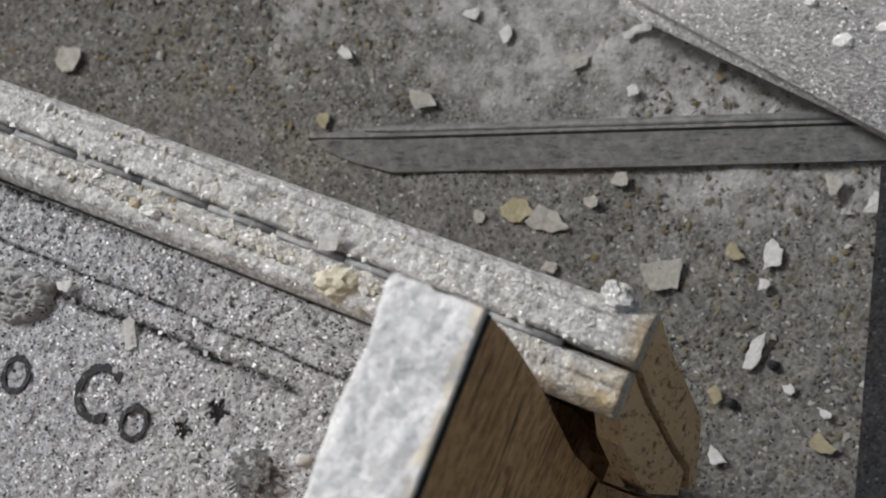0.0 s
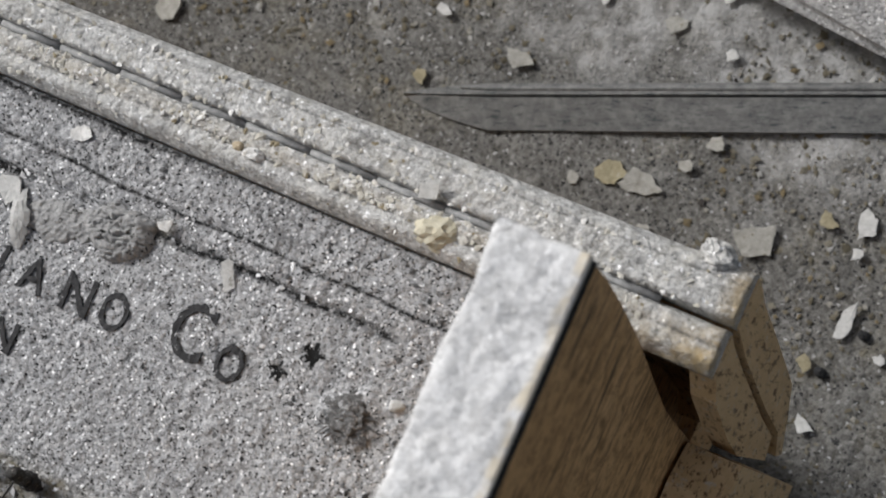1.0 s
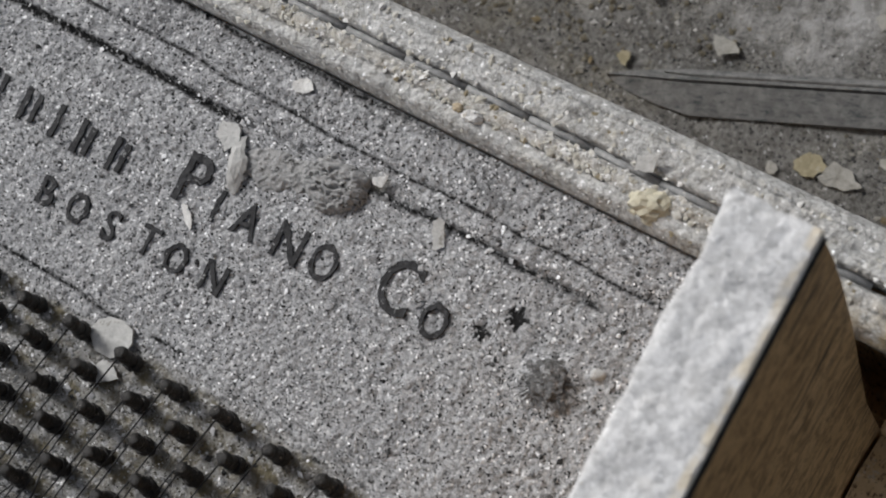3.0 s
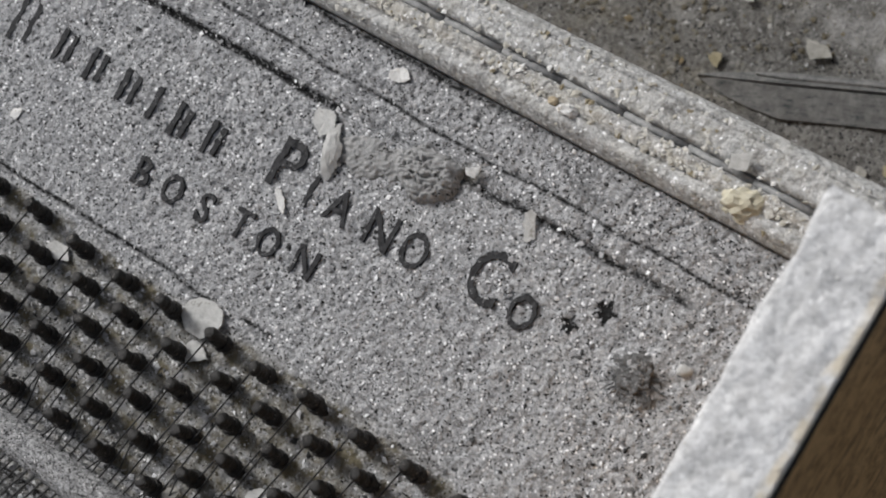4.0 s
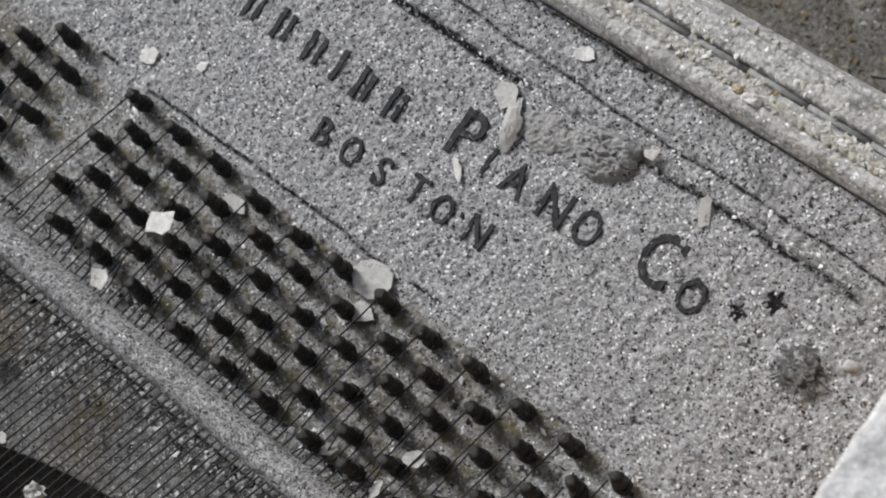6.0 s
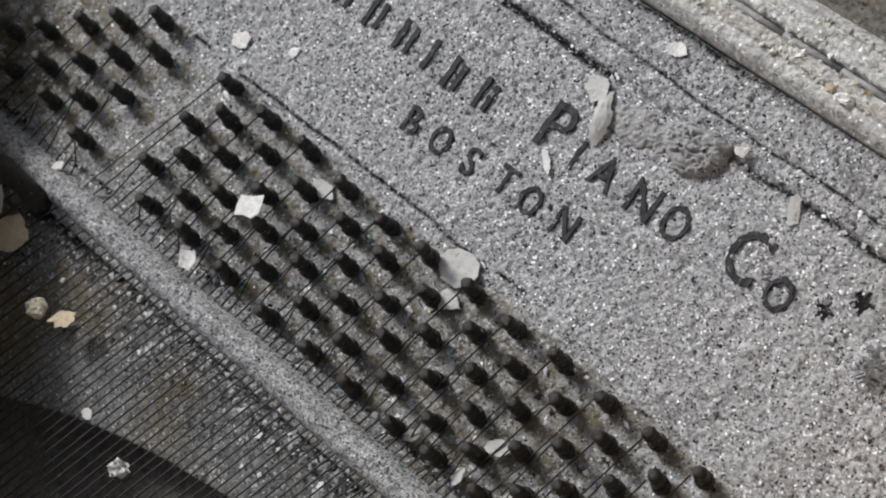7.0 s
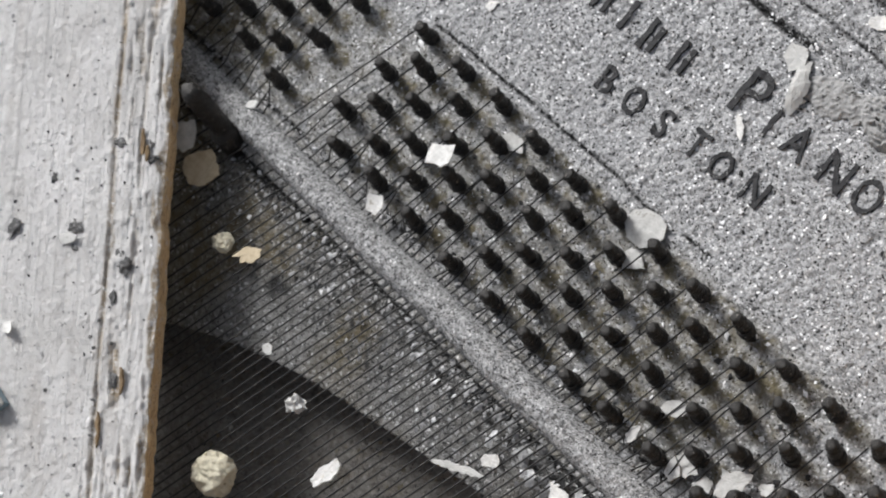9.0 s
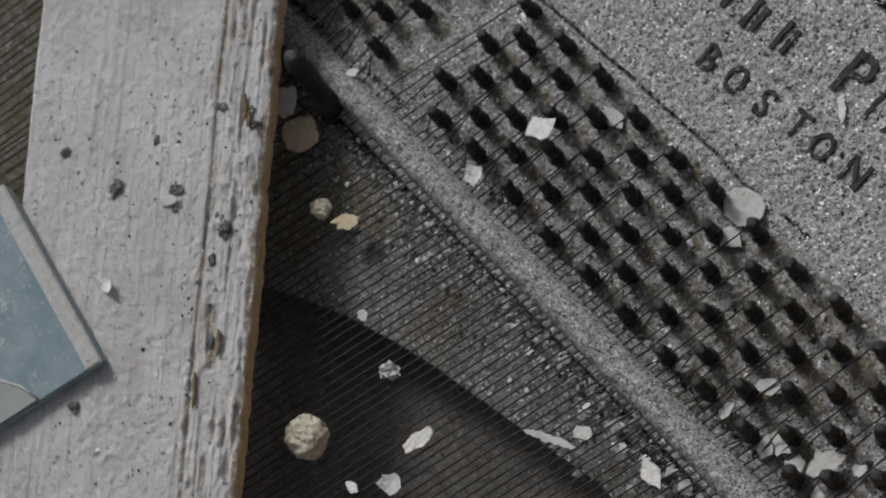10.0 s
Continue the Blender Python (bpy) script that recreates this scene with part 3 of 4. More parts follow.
def rail_stain(X, Y):
    end = np.clip((X - 0.12) / 0.03, 0, 1) * np.clip((0.083 - Y) / 0.012, 0, 1) + np.clip((X - 0.153) / 0.008, 0, 1) * 0.8
    trough = line(Y, 0.079, 0.005) * 0.2
    return np.clip(end + trough, 0, 1)


sheet("inner_rail", span(-0.62, 0.1615, 0.0012), span(0.0660, 0.0849, 0.0011), inner_z, M_MOULD, piano, "wooden rail under pale plaster grit", {"dirt": rail_dirt, "stain": rail_stain}, skirt=-0.003)
lid_top = sheet("lid_edge", span(-0.62, 0.1625, 0.0012), span(0.0865, 0.1085, 0.0011), outer_z, M_MOULD, piano, "rounded lid edge under pale plaster grit", {"dirt": rail_dirt, "stain": rail_stain}, skirt=-0.003)
hinge = part("hinge", prism([(0.0838, 0.0055), (0.0873, 0.0055), (0.0873, 0.0085), (0.0838, 0.0085)], -0.62, 0.13, 0.0004), M_HINGE, piano, "long dull steel piano hinge, half buried in grit")
knuckle_bm = bmesh.new()
tube(knuckle_bm, [(0, 0, 0), (0.0302, 0, 0)], 0.0016, 10)
knuckle = part("knuckle", knuckle_bm, M_HINGE, hinge, "", True)
for k in range(24):
    kn = knuckle if k == 0 else new("knuckle", knuckle.data)
    kn.parent = hinge
    kn.matrix_world = pose(-0.61 + 0.031 * k, 0.0857, 0.0084, 0, 0, 0)

# the lid and the rail below their dusty tops: bare brown ends that curve in towards the floor
lid = part("lid", prism([(0.0872, 0.0), (0.1075, 0.0), (0.1065, -0.006), (0.1015, -0.03), (0.0964, -0.073), (0.083, -0.177), (0.0685, -0.206), (0.052, -0.235), (0.050, -0.22), (0.0605, -0.196), (0.0665, -0.137), (0.0795, -0.04)], -0.62, 0.1635, 0.003), M_ENDWOOD, piano, "lid with a bare brown curved end")
for ob in (lid_top, lid):  # the lid lies a little askew and narrows away from its end
    for v in ob.data.vertices:
        if v.co.y > 0.0865:
            v.co.y = 0.0865 + (v.co.y - 0.0865) * (1 - 0.2 * (0.16 - v.co.x) / 0.31)
part("rail", prism([(0.0662, -0.001), (0.0838, 0.0), (0.0812, -0.01), (0.0765, -0.04), (0.0632, -0.137), (0.0575, -0.19), (0.046, -0.2), (0.043, -0.12), (0.0474, -0.082), (0.058, -0.025), (0.0655, -0.006)], 0.1515, 0.1625, 0.003), M_ENDWOOD, piano, "bare brown rail end")
part("corner_block", prism([(-0.03, -0.27), (-0.03, -0.095), (0.022, -0.09), (0.04, -0.098), (0.04, -0.27)], 0.1445, 0.170, 0.004), M_ENDWOOD, piano, "chipped brown corner block in the open case")

# the cheek at the end of the case
cheek = part("cheek", prism([(-0.6, -0.29), (-0.6, 0.156), (0.0805, 0.156), (0.0785, 0.13), (0.0745, 0.1), (0.068, 0.06), (0.059, 0.015), (0.048, -0.04), (0.04, -0.12), (0.038, -0.29)], 0.1155, 0.1425, 0.0015), M_WOOD, piano, "brown veneered cheek with dark scratches")


def cap_mesh():
    xs, ys = span(0.1125, 0.1445, 0.0014), span(-0.6, 0.0815, 0.002)
    X, Y = np.meshgrid(xs, ys, indexing="ij")
    X = X + (vnoise(X * 0, Y, 0.006, 91) * 0.0007 + vnoise(X * 0, Y, 0.02, 92) * 0.001) * np.clip((0.122 - X) / 0.01, 0, 1)
    Y = Y + vnoise(X, Y * 0, 0.004, 93) * 0.002 * np.clip((Y - 0.06) / 0.02, 0, 1) * np.clip((0.135 - X) / 0.02, 0, 1)
    Z = 0.165 + crust(X, Y, 94, 1.6) + vnoise(X, Y, 0.009, 97) * 0.0006 - 0.002 * np.clip((Y - 0.073) / 0.0085, 0, 1) ** 2 * np.clip((0.136 - X) / 0.012, 0, 1) - 0.0015 * np.clip((0.1145 - X) / 0.003, 0, 1)
    nx, ny = X.shape
    co = np.stack([X, Y, Z], -1).reshape(-1, 3)
    idx = np.arange(nx * ny).reshape(nx, ny)
    f = np.stack([idx[:-1, :-1], idx[1:, :-1], idx[1:, 1:], idx[:-1, 1:]], -1).reshape(-1, 4)
    ring = np.concatenate([idx[:, 0], idx[-1, 1:], idx[-2::-1, -1], idx[0, -2:0:-1]])
    low = co[ring].copy()
    low[:, 2] = 0.1627
    base, k = len(co), np.arange(len(ring))
    k2 = (k + 1) % len(ring)
    f = np.concatenate([f, np.stack([ring[k], base + k, base + k2, ring[k2]], -1)])
    me = bpy.data.meshes.new("cheek_cap")
    me.from_pydata(np.concatenate([co, low]).tolist(), [], f.tolist())
    edge = np.clip((X - 0.1405 + vnoise(X * 0, Y, 0.01, 95) * 0.0012) / 0.0012, 0, 1) * 1.2 + np.clip(vnoise(X, Y, 0.012, 96) - 0.55, 0, 1) * 0.5
    me.attributes.new("stain", "FLOAT", "POINT").data.foreach_set("value", np.concatenate([edge.reshape(-1), np.full(len(ring), 0.7)]).astype(np.float32))
    return me


link_mesh("cheek_cap", cap_mesh(), M_CAP, cheek, "thick white dust on the cheek top")
# solid black strip that stands in for the shade of the open gap
part("cheek_seam", prism([(-0.6, 0.153), (0.0805, 0.153), (0.0805, 0.163), (-0.6, 0.163)], 0.1165, 0.1438), M_BLACK, cheek, "black strip drawn in for the dark open seam")

# lettering cast into the plate
def worn(me, seed):
    """Eaten outlines, parts of them sunk under the dust."""
    bm = bmesh.new()
    bm.from_mesh(me)
    for limit in (0.003, 0.0015, 0.0009):
        bmesh.ops.subdivide_edges(bm, edges=[e for e in bm.edges if e.calc_length() > limit], cuts=1)
    bmesh.ops.triangulate(bm, faces=[f for f in bm.faces if len(f.verts) > 4])
    off = Vector((seed * 7.3, seed * 3.1, seed))
    for v in bm.verts:
        q = Vector((v.co.x, v.co.y, 0))
        n1, n2, n3 = (noise.noise(q * 380 + off + Vector((0, 0, k * 9.7))) for k in range(3))
        n4 = noise.noise(q * 150 + off * 2)
        v.co += Vector((n1, n2, 0)) * 0.00085 + Vector((0, 0, n3 * 0.0005 + n4 * 0.0004 + 0.00015))
    bm.to_mesh(me)
    bm.free()


def letter(ch, x, y, size, turn=0.0):
    cu = bpy.data.curves.new("letter", "FONT")
    cu.body, cu.size, cu.align_x, cu.align_y = ch, size, "CENTER", "CENTER"
    cu.extrude, cu.resolution_u = 0.0009, 4
    cu.offset = 0.00022
    ob = bpy.data.objects.new("letter", cu)
    scene.collection.objects.link(ob)
    me = bpy.data.meshes.new_from_object(ob.evaluated_get(bpy.context.evaluated_depsgraph_get()))
    bpy.data.objects.remove(ob)
    me.name = "letter"
    worn(me, x * 40 + y)
    out = link_mesh("letter", me, M_LETTER, plate, "dark cast letter showing through the dust", False)
    out.matrix_world = pose(x, y, 0.00012, 0, 0, turn) @ Matrix.Diagonal((0.78 if ch in "OC" else 0.92, 1, 1, 1))
    return out


for ch, x, y, size in (("P", -0.1505, -0.0030, 0.0330), ("I", -0.1336, -0.0075, 0.0205), ("A", -0.1173, -0.0068, 0.0215), ("N", -0.0947, -0.0068, 0.0235),
                       ("O", -0.0763, -0.0068, 0.0225), ("C", -0.0409, -0.0010, 0.0345), ("O", -0.0200, -0.0062, 0.0215),
                       ("B", -0.2134, -0.0383, 0.0190), ("O", -0.1948, -0.0379, 0.0190), ("S", -0.1759, -0.0375, 0.0190), ("T", -0.1556, -0.0352, 0.0190),
                       ("O", -0.1396, -0.0358, 0.0190), ("N", -0.1190, -0.0350, 0.0190)):
    letter(ch, x, y, size)
for x, y, w, h in ((-0.3117, -0.0050, 0.0150, 0.0240), (-0.2842, -0.0070, 0.0110, 0.0165), (-0.2639, -0.0070, 0.0110, 0.0165), (-0.2424, -0.0077, 0.0110, 0.0165),
                   (-0.2262, -0.0076, 0.0035, 0.0165), (-0.2091, -0.0092, 0.0095, 0.0165), (-0.1894, -0.0085, 0.0095, 0.0165)):
    for side in (-1, 1) if w > 0.005 else (0,):
        bm = bmesh.new()
        bmesh.ops.create_cube(bm, size=1, matrix=Matrix.Translation((x + side * w * 0.3, y, 0.0001)) @ Matrix.Diagonal((0.0026, h * (0.98 if side < 1 else 0.82), 0.0018, 1)))
        ob = part("letter_bar", bm, M_LETTER, plate, "dark raised bar showing through the dust")
        worn(ob.data, x * 31 + side)


# tuning pins with their coils
def pin_mesh():
    bm = bmesh.new()
    prof = [(0.0036, -0.004), (0.0036, 0.0150), (0.0034, 0.0160)]
    rings = [[bm.verts.new((r * math.cos(k * math.tau / 12), r * math.sin(k * math.tau / 12), z)) for k in range(12)] for r, z in prof]
    for z, s in ((0.0168, 0.0033), (0.0222, 0.0027), (0.0230, 0.0020)):
        ring = []
        for k in range(12):
            a = k * math.tau / 12
            c, d = math.cos(a), math.sin(a)
            q = s / max(abs(c), abs(d)) * 0.35 + s * 0.75
            ring.append(bm.verts.new((c * q, d * q, z)))
        rings.append(ring)
    for a, b in zip(rings, rings[1:]):
        for k in range(12):
            bm.faces.new((a[k], a[(k + 1) % 12], b[(k + 1) % 12], b[k]))
    bm.faces.new(rings[-1])
    return bm


def coil_mesh():
    bm = bmesh.new()
    pts = []
    for k in range(3 * 10 + 1):
        a = k * math.tau / 10
        pts.append((0.0041 * math.cos(a), 0.0041 * math.sin(a), 0.005 + 0.0018 * k / 10))
    tube(bm, pts, 0.0008, 5)
    return bm


def weathered(bm, seed, amp):
    """Rust and caked dirt on a pin."""
    off = Vector((seed * 5.1, seed * 2.3, seed))
    for v in bm.verts:
        n = noise.noise(v.co * 420 + off) + 0.7 * noise.noise(v.co * 900 + off)
        v.co += Vector((v.co.x, v.co.y, 0)).normalized() * n * amp + Vector((0, 0, n * amp * 0.6))
    return bm


def pin_body(seed):
    bm = pin_mesh()
    bmesh.ops.subdivide_edges(bm, edges=[e for e in bm.edges if abs(e.verts[0].co.z - e.verts[1].co.z) > 0.004], cuts=5)
    return weathered(bm, seed, 0.0010)


PIN_KINDS = []
for k in range(7):
    p = part("tuning_pin", pin_body(k), M_PIN, piano, "rusty black tuning pin", True)
    c = part("coil", weathered(coil_mesh(), k + 20, 0.0002), M_PIN, p, "", True)
    PIN_KINDS.append((p.data, c.data))
    bpy.data.objects.remove(c)
    bpy.data.objects.remove(p)
RAKE = pose(0, 0, 0, -9, -2, 0) @ Matrix.Diagonal((0.86, 0.86, 0.9, 1))
for i, (x, y) in enumerate(PINS):
    pm, cm = PIN_KINDS[i % 7 if i % 3 else prng.randrange(7)]
    p, c = new("tuning_pin", pm), new("coil", cm)
    p.parent, c.parent = piano, p
    tagged(p, "rusty black tuning pin", group="tuning pins")
    p.matrix_world = Matrix.Translation((x, y, -0.002 + prng.uniform(-0.002, 0.001))) @ RAKE @ pose(0, 0, 0, prng.uniform(-4, 4), prng.uniform(-4, 4), prng.uniform(0, 360))

# strings from each pin under the bar and out over the opening, where they spread evenly
at_bar = sorted((x - 0.004 - 0.285 * (y + 0.168), x, y) for x, y in PINS)
even = np.array([q[0] for q in at_bar])
for _ in range(40):
    even[1:-1] = 0.5 * even[1:-1] + 0.25 * (even[:-2] + even[2:])
for xb, (_, x, y) in zip(even.tolist(), at_bar):
    bm = bmesh.new()
    s2 = 0.30 + 0.1225 * max(0, min(1, (-x - 0.12) / 0.3))
    near = (y + 0.1545) / (y + 0.168)
    pts = [(x - 0.0045, y, 0.0095), (x + (xb - x) * near, -0.1545, 0.0035), (xb, -0.168, 0.0), (xb - s2 * 0.02, -0.188, 0.0025), (xb - s2 * 0.5, -0.668, 0.004)]
    tube(bm, pts, [0.00042, 0.00042, 0.00046, 0.0005, 0.0005], 5)
    part("string", bm, M_STRING, piano, "", True)

for k in range(30):
    bm = bmesh.new()
    x = -0.455 - 0.0062 * k + prng.uniform(-0.001, 0.001)
    tube(bm, [(x, -0.186, 0.0025), (x - 0.17, -0.66, 0.004)], 0.0006, 5)
    part("string", bm, M_STRING, piano, "", True)


# ---- the painted board lying across the piano ----
ED, EU = Vector((0.677, -0.736, 0)), Vector((-0.736, -0.677, 0))
BT = radians(15)
BU = (EU * math.cos(BT) + Vector((0, 0, 1)) * math.sin(BT)).normalized()
BN = ED.cross(BU) if ED.cross(BU).z > 0 else BU.cross(ED)
B0 = Vector((-0.4075, -0.1550, 0.038))
BW, BL0, BTH = 0.131, -0.34, 0.0125
BM = Matrix((( ED.x, BU.x, BN.x, B0.x), (ED.y, BU.y, BN.y, B0.y), (ED.z, BU.z, BN.z, B0.z), (0, 0, 0, 1)))


def board_groove(X, Y):
    g = line(Y, 0.0275 + vnoise(X, Y * 0, 0.05, 101) * 0.0006, 0.0014)
    h = line(Y, 0.0135 + vnoise(X, Y * 0, 0.03, 102) * 0.0014, 0.0016) * (vnoise(X, Y * 0, 0.018, 103) > -0.15) * 1.4
    h = np.maximum(h, line(Y, 0.0205 + vnoise(X, Y * 0, 0.04, 116) * 0.001, 0.0009) * (vnoise(X, Y * 0, 0.025, 117) > 0.1))
    return np.maximum(g, h * 0.7)


def board_z(X, Y):
    grain = (vnoise(X * 0.08, Y, 0.0014, 104) + 0.8 * vnoise(X * 0.2, Y, 0.0028, 112)) * 0.0004 * np.clip((0.034 - Y) / 0.01, 0.3, 1) + np.clip(vnoise(X, Y, 0.0022, 118) - 0.45, 0, 1) * 0.0016
    return crust(X, Y, 105, 1.0) + grain - 0.0013 * board_groove(X, Y) - 0.0012 * np.clip((0.003 - Y) / 0.003, 0, 1) - 0.0011 * np.clip(vnoise(X * 0.15, Y, 0.0028, 107) * 4 - 1.6, 0, 1) * np.clip((0.032 - Y) / 0.006, 0, 1) + 0.0012 * np.clip(vnoise(X * 0.5, Y, 0.005, 115) * 3 - 1.6, 0, 1) * np.clip((0.03 - Y) / 0.004, 0, 1)


def board_bare(X, Y):
    b = np.clip(line(Y, 0.0275 + vnoise(X, Y * 0, 0.05, 101) * 0.0008, 0.0022) * 1.5, 0, 1) * (0.75 + 0.35 * vnoise(X, Y, 0.02, 106))
    b = np.maximum(b, board_groove(X, Y) * 0.5)
    b = np.maximum(b, np.clip(vnoise(X * 0.15, Y, 0.0028, 107) * 1.8 - 0.75, 0, 1) * np.clip((0.032 - Y) / 0.006, 0, 1))
    b = np.maximum(b, np.clip((0.0035 - Y + vnoise(X, Y * 0, 0.01, 114) * 0.0025) / 0.001, 0, 1) * 0.9)
    return np.clip(b, 0, 1) * 0.9


def build_board():
    xs, ys = span(BL0, 0.34, 0.0014), np.concatenate([span(0, 0.036, 0.0006), span(0.0375, BW, 0.0014)])
    X, Y = np.meshgrid(xs, ys, indexing="ij")
    edge = vnoise(X, Y * 0, 0.05, 108) * 0.0006 + vnoise(X, Y * 0, 0.004, 109) * 0.0005 + np.clip(vnoise(X, Y * 0, 0.007, 113) - 0.55, 0, 1) * 0.002
    Yw = Y + edge * np.clip(1 - Y / 0.006, 0, 1) + vnoise(X, Y * 0, 0.03, 110) * 0.0015 * np.clip((Y - BW + 0.01) / 0.01, 0, 1)
    Z = board_z(X, Y)
    nx, ny = X.shape
    co = np.stack([X, Yw, Z], -1).reshape(-1, 3)
    idx = np.arange(nx * ny).reshape(nx, ny)
    f = np.stack([idx[:-1, :-1], idx[1:, :-1], idx[1:, 1:], idx[:-1, 1:]], -1).reshape(-1, 4)
    ring = np.concatenate([idx[:, 0], idx[-1, 1:], idx[-2::-1, -1], idx[0, -2:0:-1]])
    mid, low = co[ring].copy(), co[ring].copy()
    mid[:, 2] = -BTH * 0.5
    mid[:, 1] += np.where(mid[:, 1] < 0.01, vnoise(mid[:, 0], mid[:, 0] * 0, 0.01, 111) * 0.0008 - 0.0006, 0)
    low[:, 2] = -BTH
    b1, n = len(co), len(ring)
    k = np.arange(n)
    k2 = (k + 1) % n
    nf = len(f)
    f = np.concatenate([f, np.stack([ring[k], b1 + k, b1 + k2, ring[k2]], -1), np.stack([b1 + k, b1 + n + k, b1 + n + k2, b1 + k2], -1)])
    co = np.concatenate([co, mid, low])
    me = bpy.data.meshes.new("top")
    me.from_pydata(co.tolist(), [], f.tolist() + [[b1 + n + i for i in range(n)]])
    me.attributes.new("bare", "FLOAT", "POINT").data.foreach_set("value", np.concatenate([board_bare(X, Y).reshape(-1), np.ones(2 * n)]).astype(np.float32))
    ob = link_mesh("painted_board", me, [M_PAINT, M_EDGE])
    me.polygons.foreach_set("material_index", [0] * nf + [1] * (len(me.polygons) - nf))
    ob.matrix_world = BM
    return tagged(ob, "weathered wooden board with flaking white paint across the piano", "board")


build_board()


def on_board(x, y, up=0.0):
    """A place over the board's face from a place in plan."""
    k = (Vector((x, y, 0)) - Vector((B0.x, B0.y, 0))).dot(EU) / math.cos(BT)
    return B0.z + k * math.sin(BT) + up


# ---- glazed tile on the board ----
def glaze():
    m, nt, b = nodes_of("blue_glaze")
    p = place(nt)
    c = mix(nt, ramp(nt, noise_tex(nt, p, 60, 5), 0.35, 0.65), (0.15, 0.22, 0.26), (0.23, 0.3, 0.33))
    c = mix(nt, ramp(nt, noise_tex(nt, p, 330, 4, 0.75), 0.58, 0.7), c, (0.42, 0.42, 0.4))
    c = mix(nt, ramp(nt, math_node(nt, "ADD", noise_tex(nt, p, 55, 5, 0.8), math_node(nt, "MULTIPLY", noise_tex(nt, p, 600, 4), 0.25)), 0.72, 0.84), c, (0.5, 0.49, 0.47))
    nt.links.new(c, b.inputs["Base Color"])
    b.inputs["Roughness"].default_value = 0.4
    return m


M_TILE = glaze()
M_TGREY = plain("grey_glaze", (0.27, 0.285, 0.28), (0.33, 0.34, 0.335), 70, 0.45, spots=(0.4, 0.39, 0.37))
TA = Vector((-0.3285, -0.3435, 0))
T1, T2 = Vector((-0.975, 0.222, 0)), Vector((-0.222, -0.975, 0))


def slab(p0, a, b, z0, z1, bevel=0.0006):
    """A flat piece over the parallelogram p0, a, b following the board."""
    bm = bmesh.new()
    q = [p0, p0 + a, p0 + a + b, p0 + b]
    lo = [bm.verts.new((v.x, v.y, on_board(v.x, v.y, z0))) for v in q]
    hi = [bm.verts.new((v.x, v.y, on_board(v.x, v.y, z1))) for v in q]
    bm.faces.new(lo)
    bm.faces.new(hi)
    for i in range(4):
        bm.faces.new((lo[i], lo[(i + 1) % 4], hi[(i + 1) % 4], hi[i]))
    bmesh.ops.bevel(bm, geom=list(bm.edges), offset=bevel, segments=2, affect="EDGES")
    return bm


tile = tagged(new("tile"), "broken blue and grey glazed tile with white rim on board", "tile")
part("body", slab(TA, T1 * 0.11, T2 * 0.11, 0.0005, 0.006), M_TILE, tile, "blue glazed tile body under dust")
part("rim", slab(TA + T1 * -0.0005, T1 * 0.111, T2 * 0.0085, 0.0052, 0.0078), M_GFLAKE, tile, "chipped white rim")
patch = bmesh.new()
outline = [(0.001, 0.037), (0.012, 0.042), (0.021, 0.050), (0.027, 0.060), (0.030, 0.073), (0.031, 0.109), (0.001, 0.109)]
ring = [[patch.verts.new((q.x, q.y, on_board(q.x, q.y, z))) for q in (TA + T1 * a1 + T2 * b1 for a1, b1 in outline)] for z in (0.0055, 0.0069)]
patch.faces.new(ring[0])
patch.faces.new(ring[1])
for k in range(len(outline)):
    j = (k + 1) % len(outline)
    patch.faces.new((ring[0][k], ring[0][j], ring[1][j], ring[1][k]))
part("grey_field", patch, M_TGREY, tile, "grey glazed corner with a curved border")
seam = bmesh.new()
tube(seam, [(q.x, q.y, on_board(q.x, q.y, 0.0066)) for q in (TA + T1 * a1 + T2 * b1 for a1, b1 in outline[:6])], 0.0008, 6)
part("border", seam, M_GFLAKE, tile, "thin white curved border", True)

# ---- on the floor beyond ----
def lath():
    d = Vector((0.935, 0.355, 0)).normalized()
    n = Vector((-d.y, d.x, 0))
    p = d * -0.0545 + n * 0.1755 + Vector((0, 0, FLOOR_Z))
    bm = bmesh.new()
    prof = [(-0.013, 0.0), (-0.013, 0.0045), (0.0045, 0.0105), (0.0052, 0.0065), (0.0062, 0.0105), (0.0125, 0.0105), (0.0125, 0.0)]
    rows = []
    for s, shrink in ((0.0, 0.05), (0.012, 0.4), (0.03, 0.72), (0.05, 0.98), (0.2, 1), (0.45, 1)):
        off = 0.0085 * (1 - shrink)
        rows.append([bm.verts.new(p + d * s + n * (u * shrink + off) + Vector((0, 0, h * (0.4 + 0.6 * shrink)))) for u, h in prof])
    for a, b in zip(rows, rows[1:]):
        for k in range(7):
            bm.faces.new((a[k], a[(k + 1) % 7], b[(k + 1) % 7], b[k]))
    bm.faces.new(rows[0][::-1])
    bm.faces.new(rows[-1])
    thing = tagged(new("lath"), "grey wooden lath with a broken point on the dirty floor", "lath")
    part("board", bm, M_LATH, thing)
    bead = bmesh.new()
    tube(bead, [p + d * q + n * (0.0095 + 0.001 * (q < 0.05)) + Vector((0, 0, 0.0098)) for q in (0.035, 0.05, 0.2, 0.45)], [0.0006, 0.0014, 0.0018, 0.0018], 8)
    part("bead", bead, M_LATH, thing, "worn rounded bead along the lath", True)
    return thing


lath()


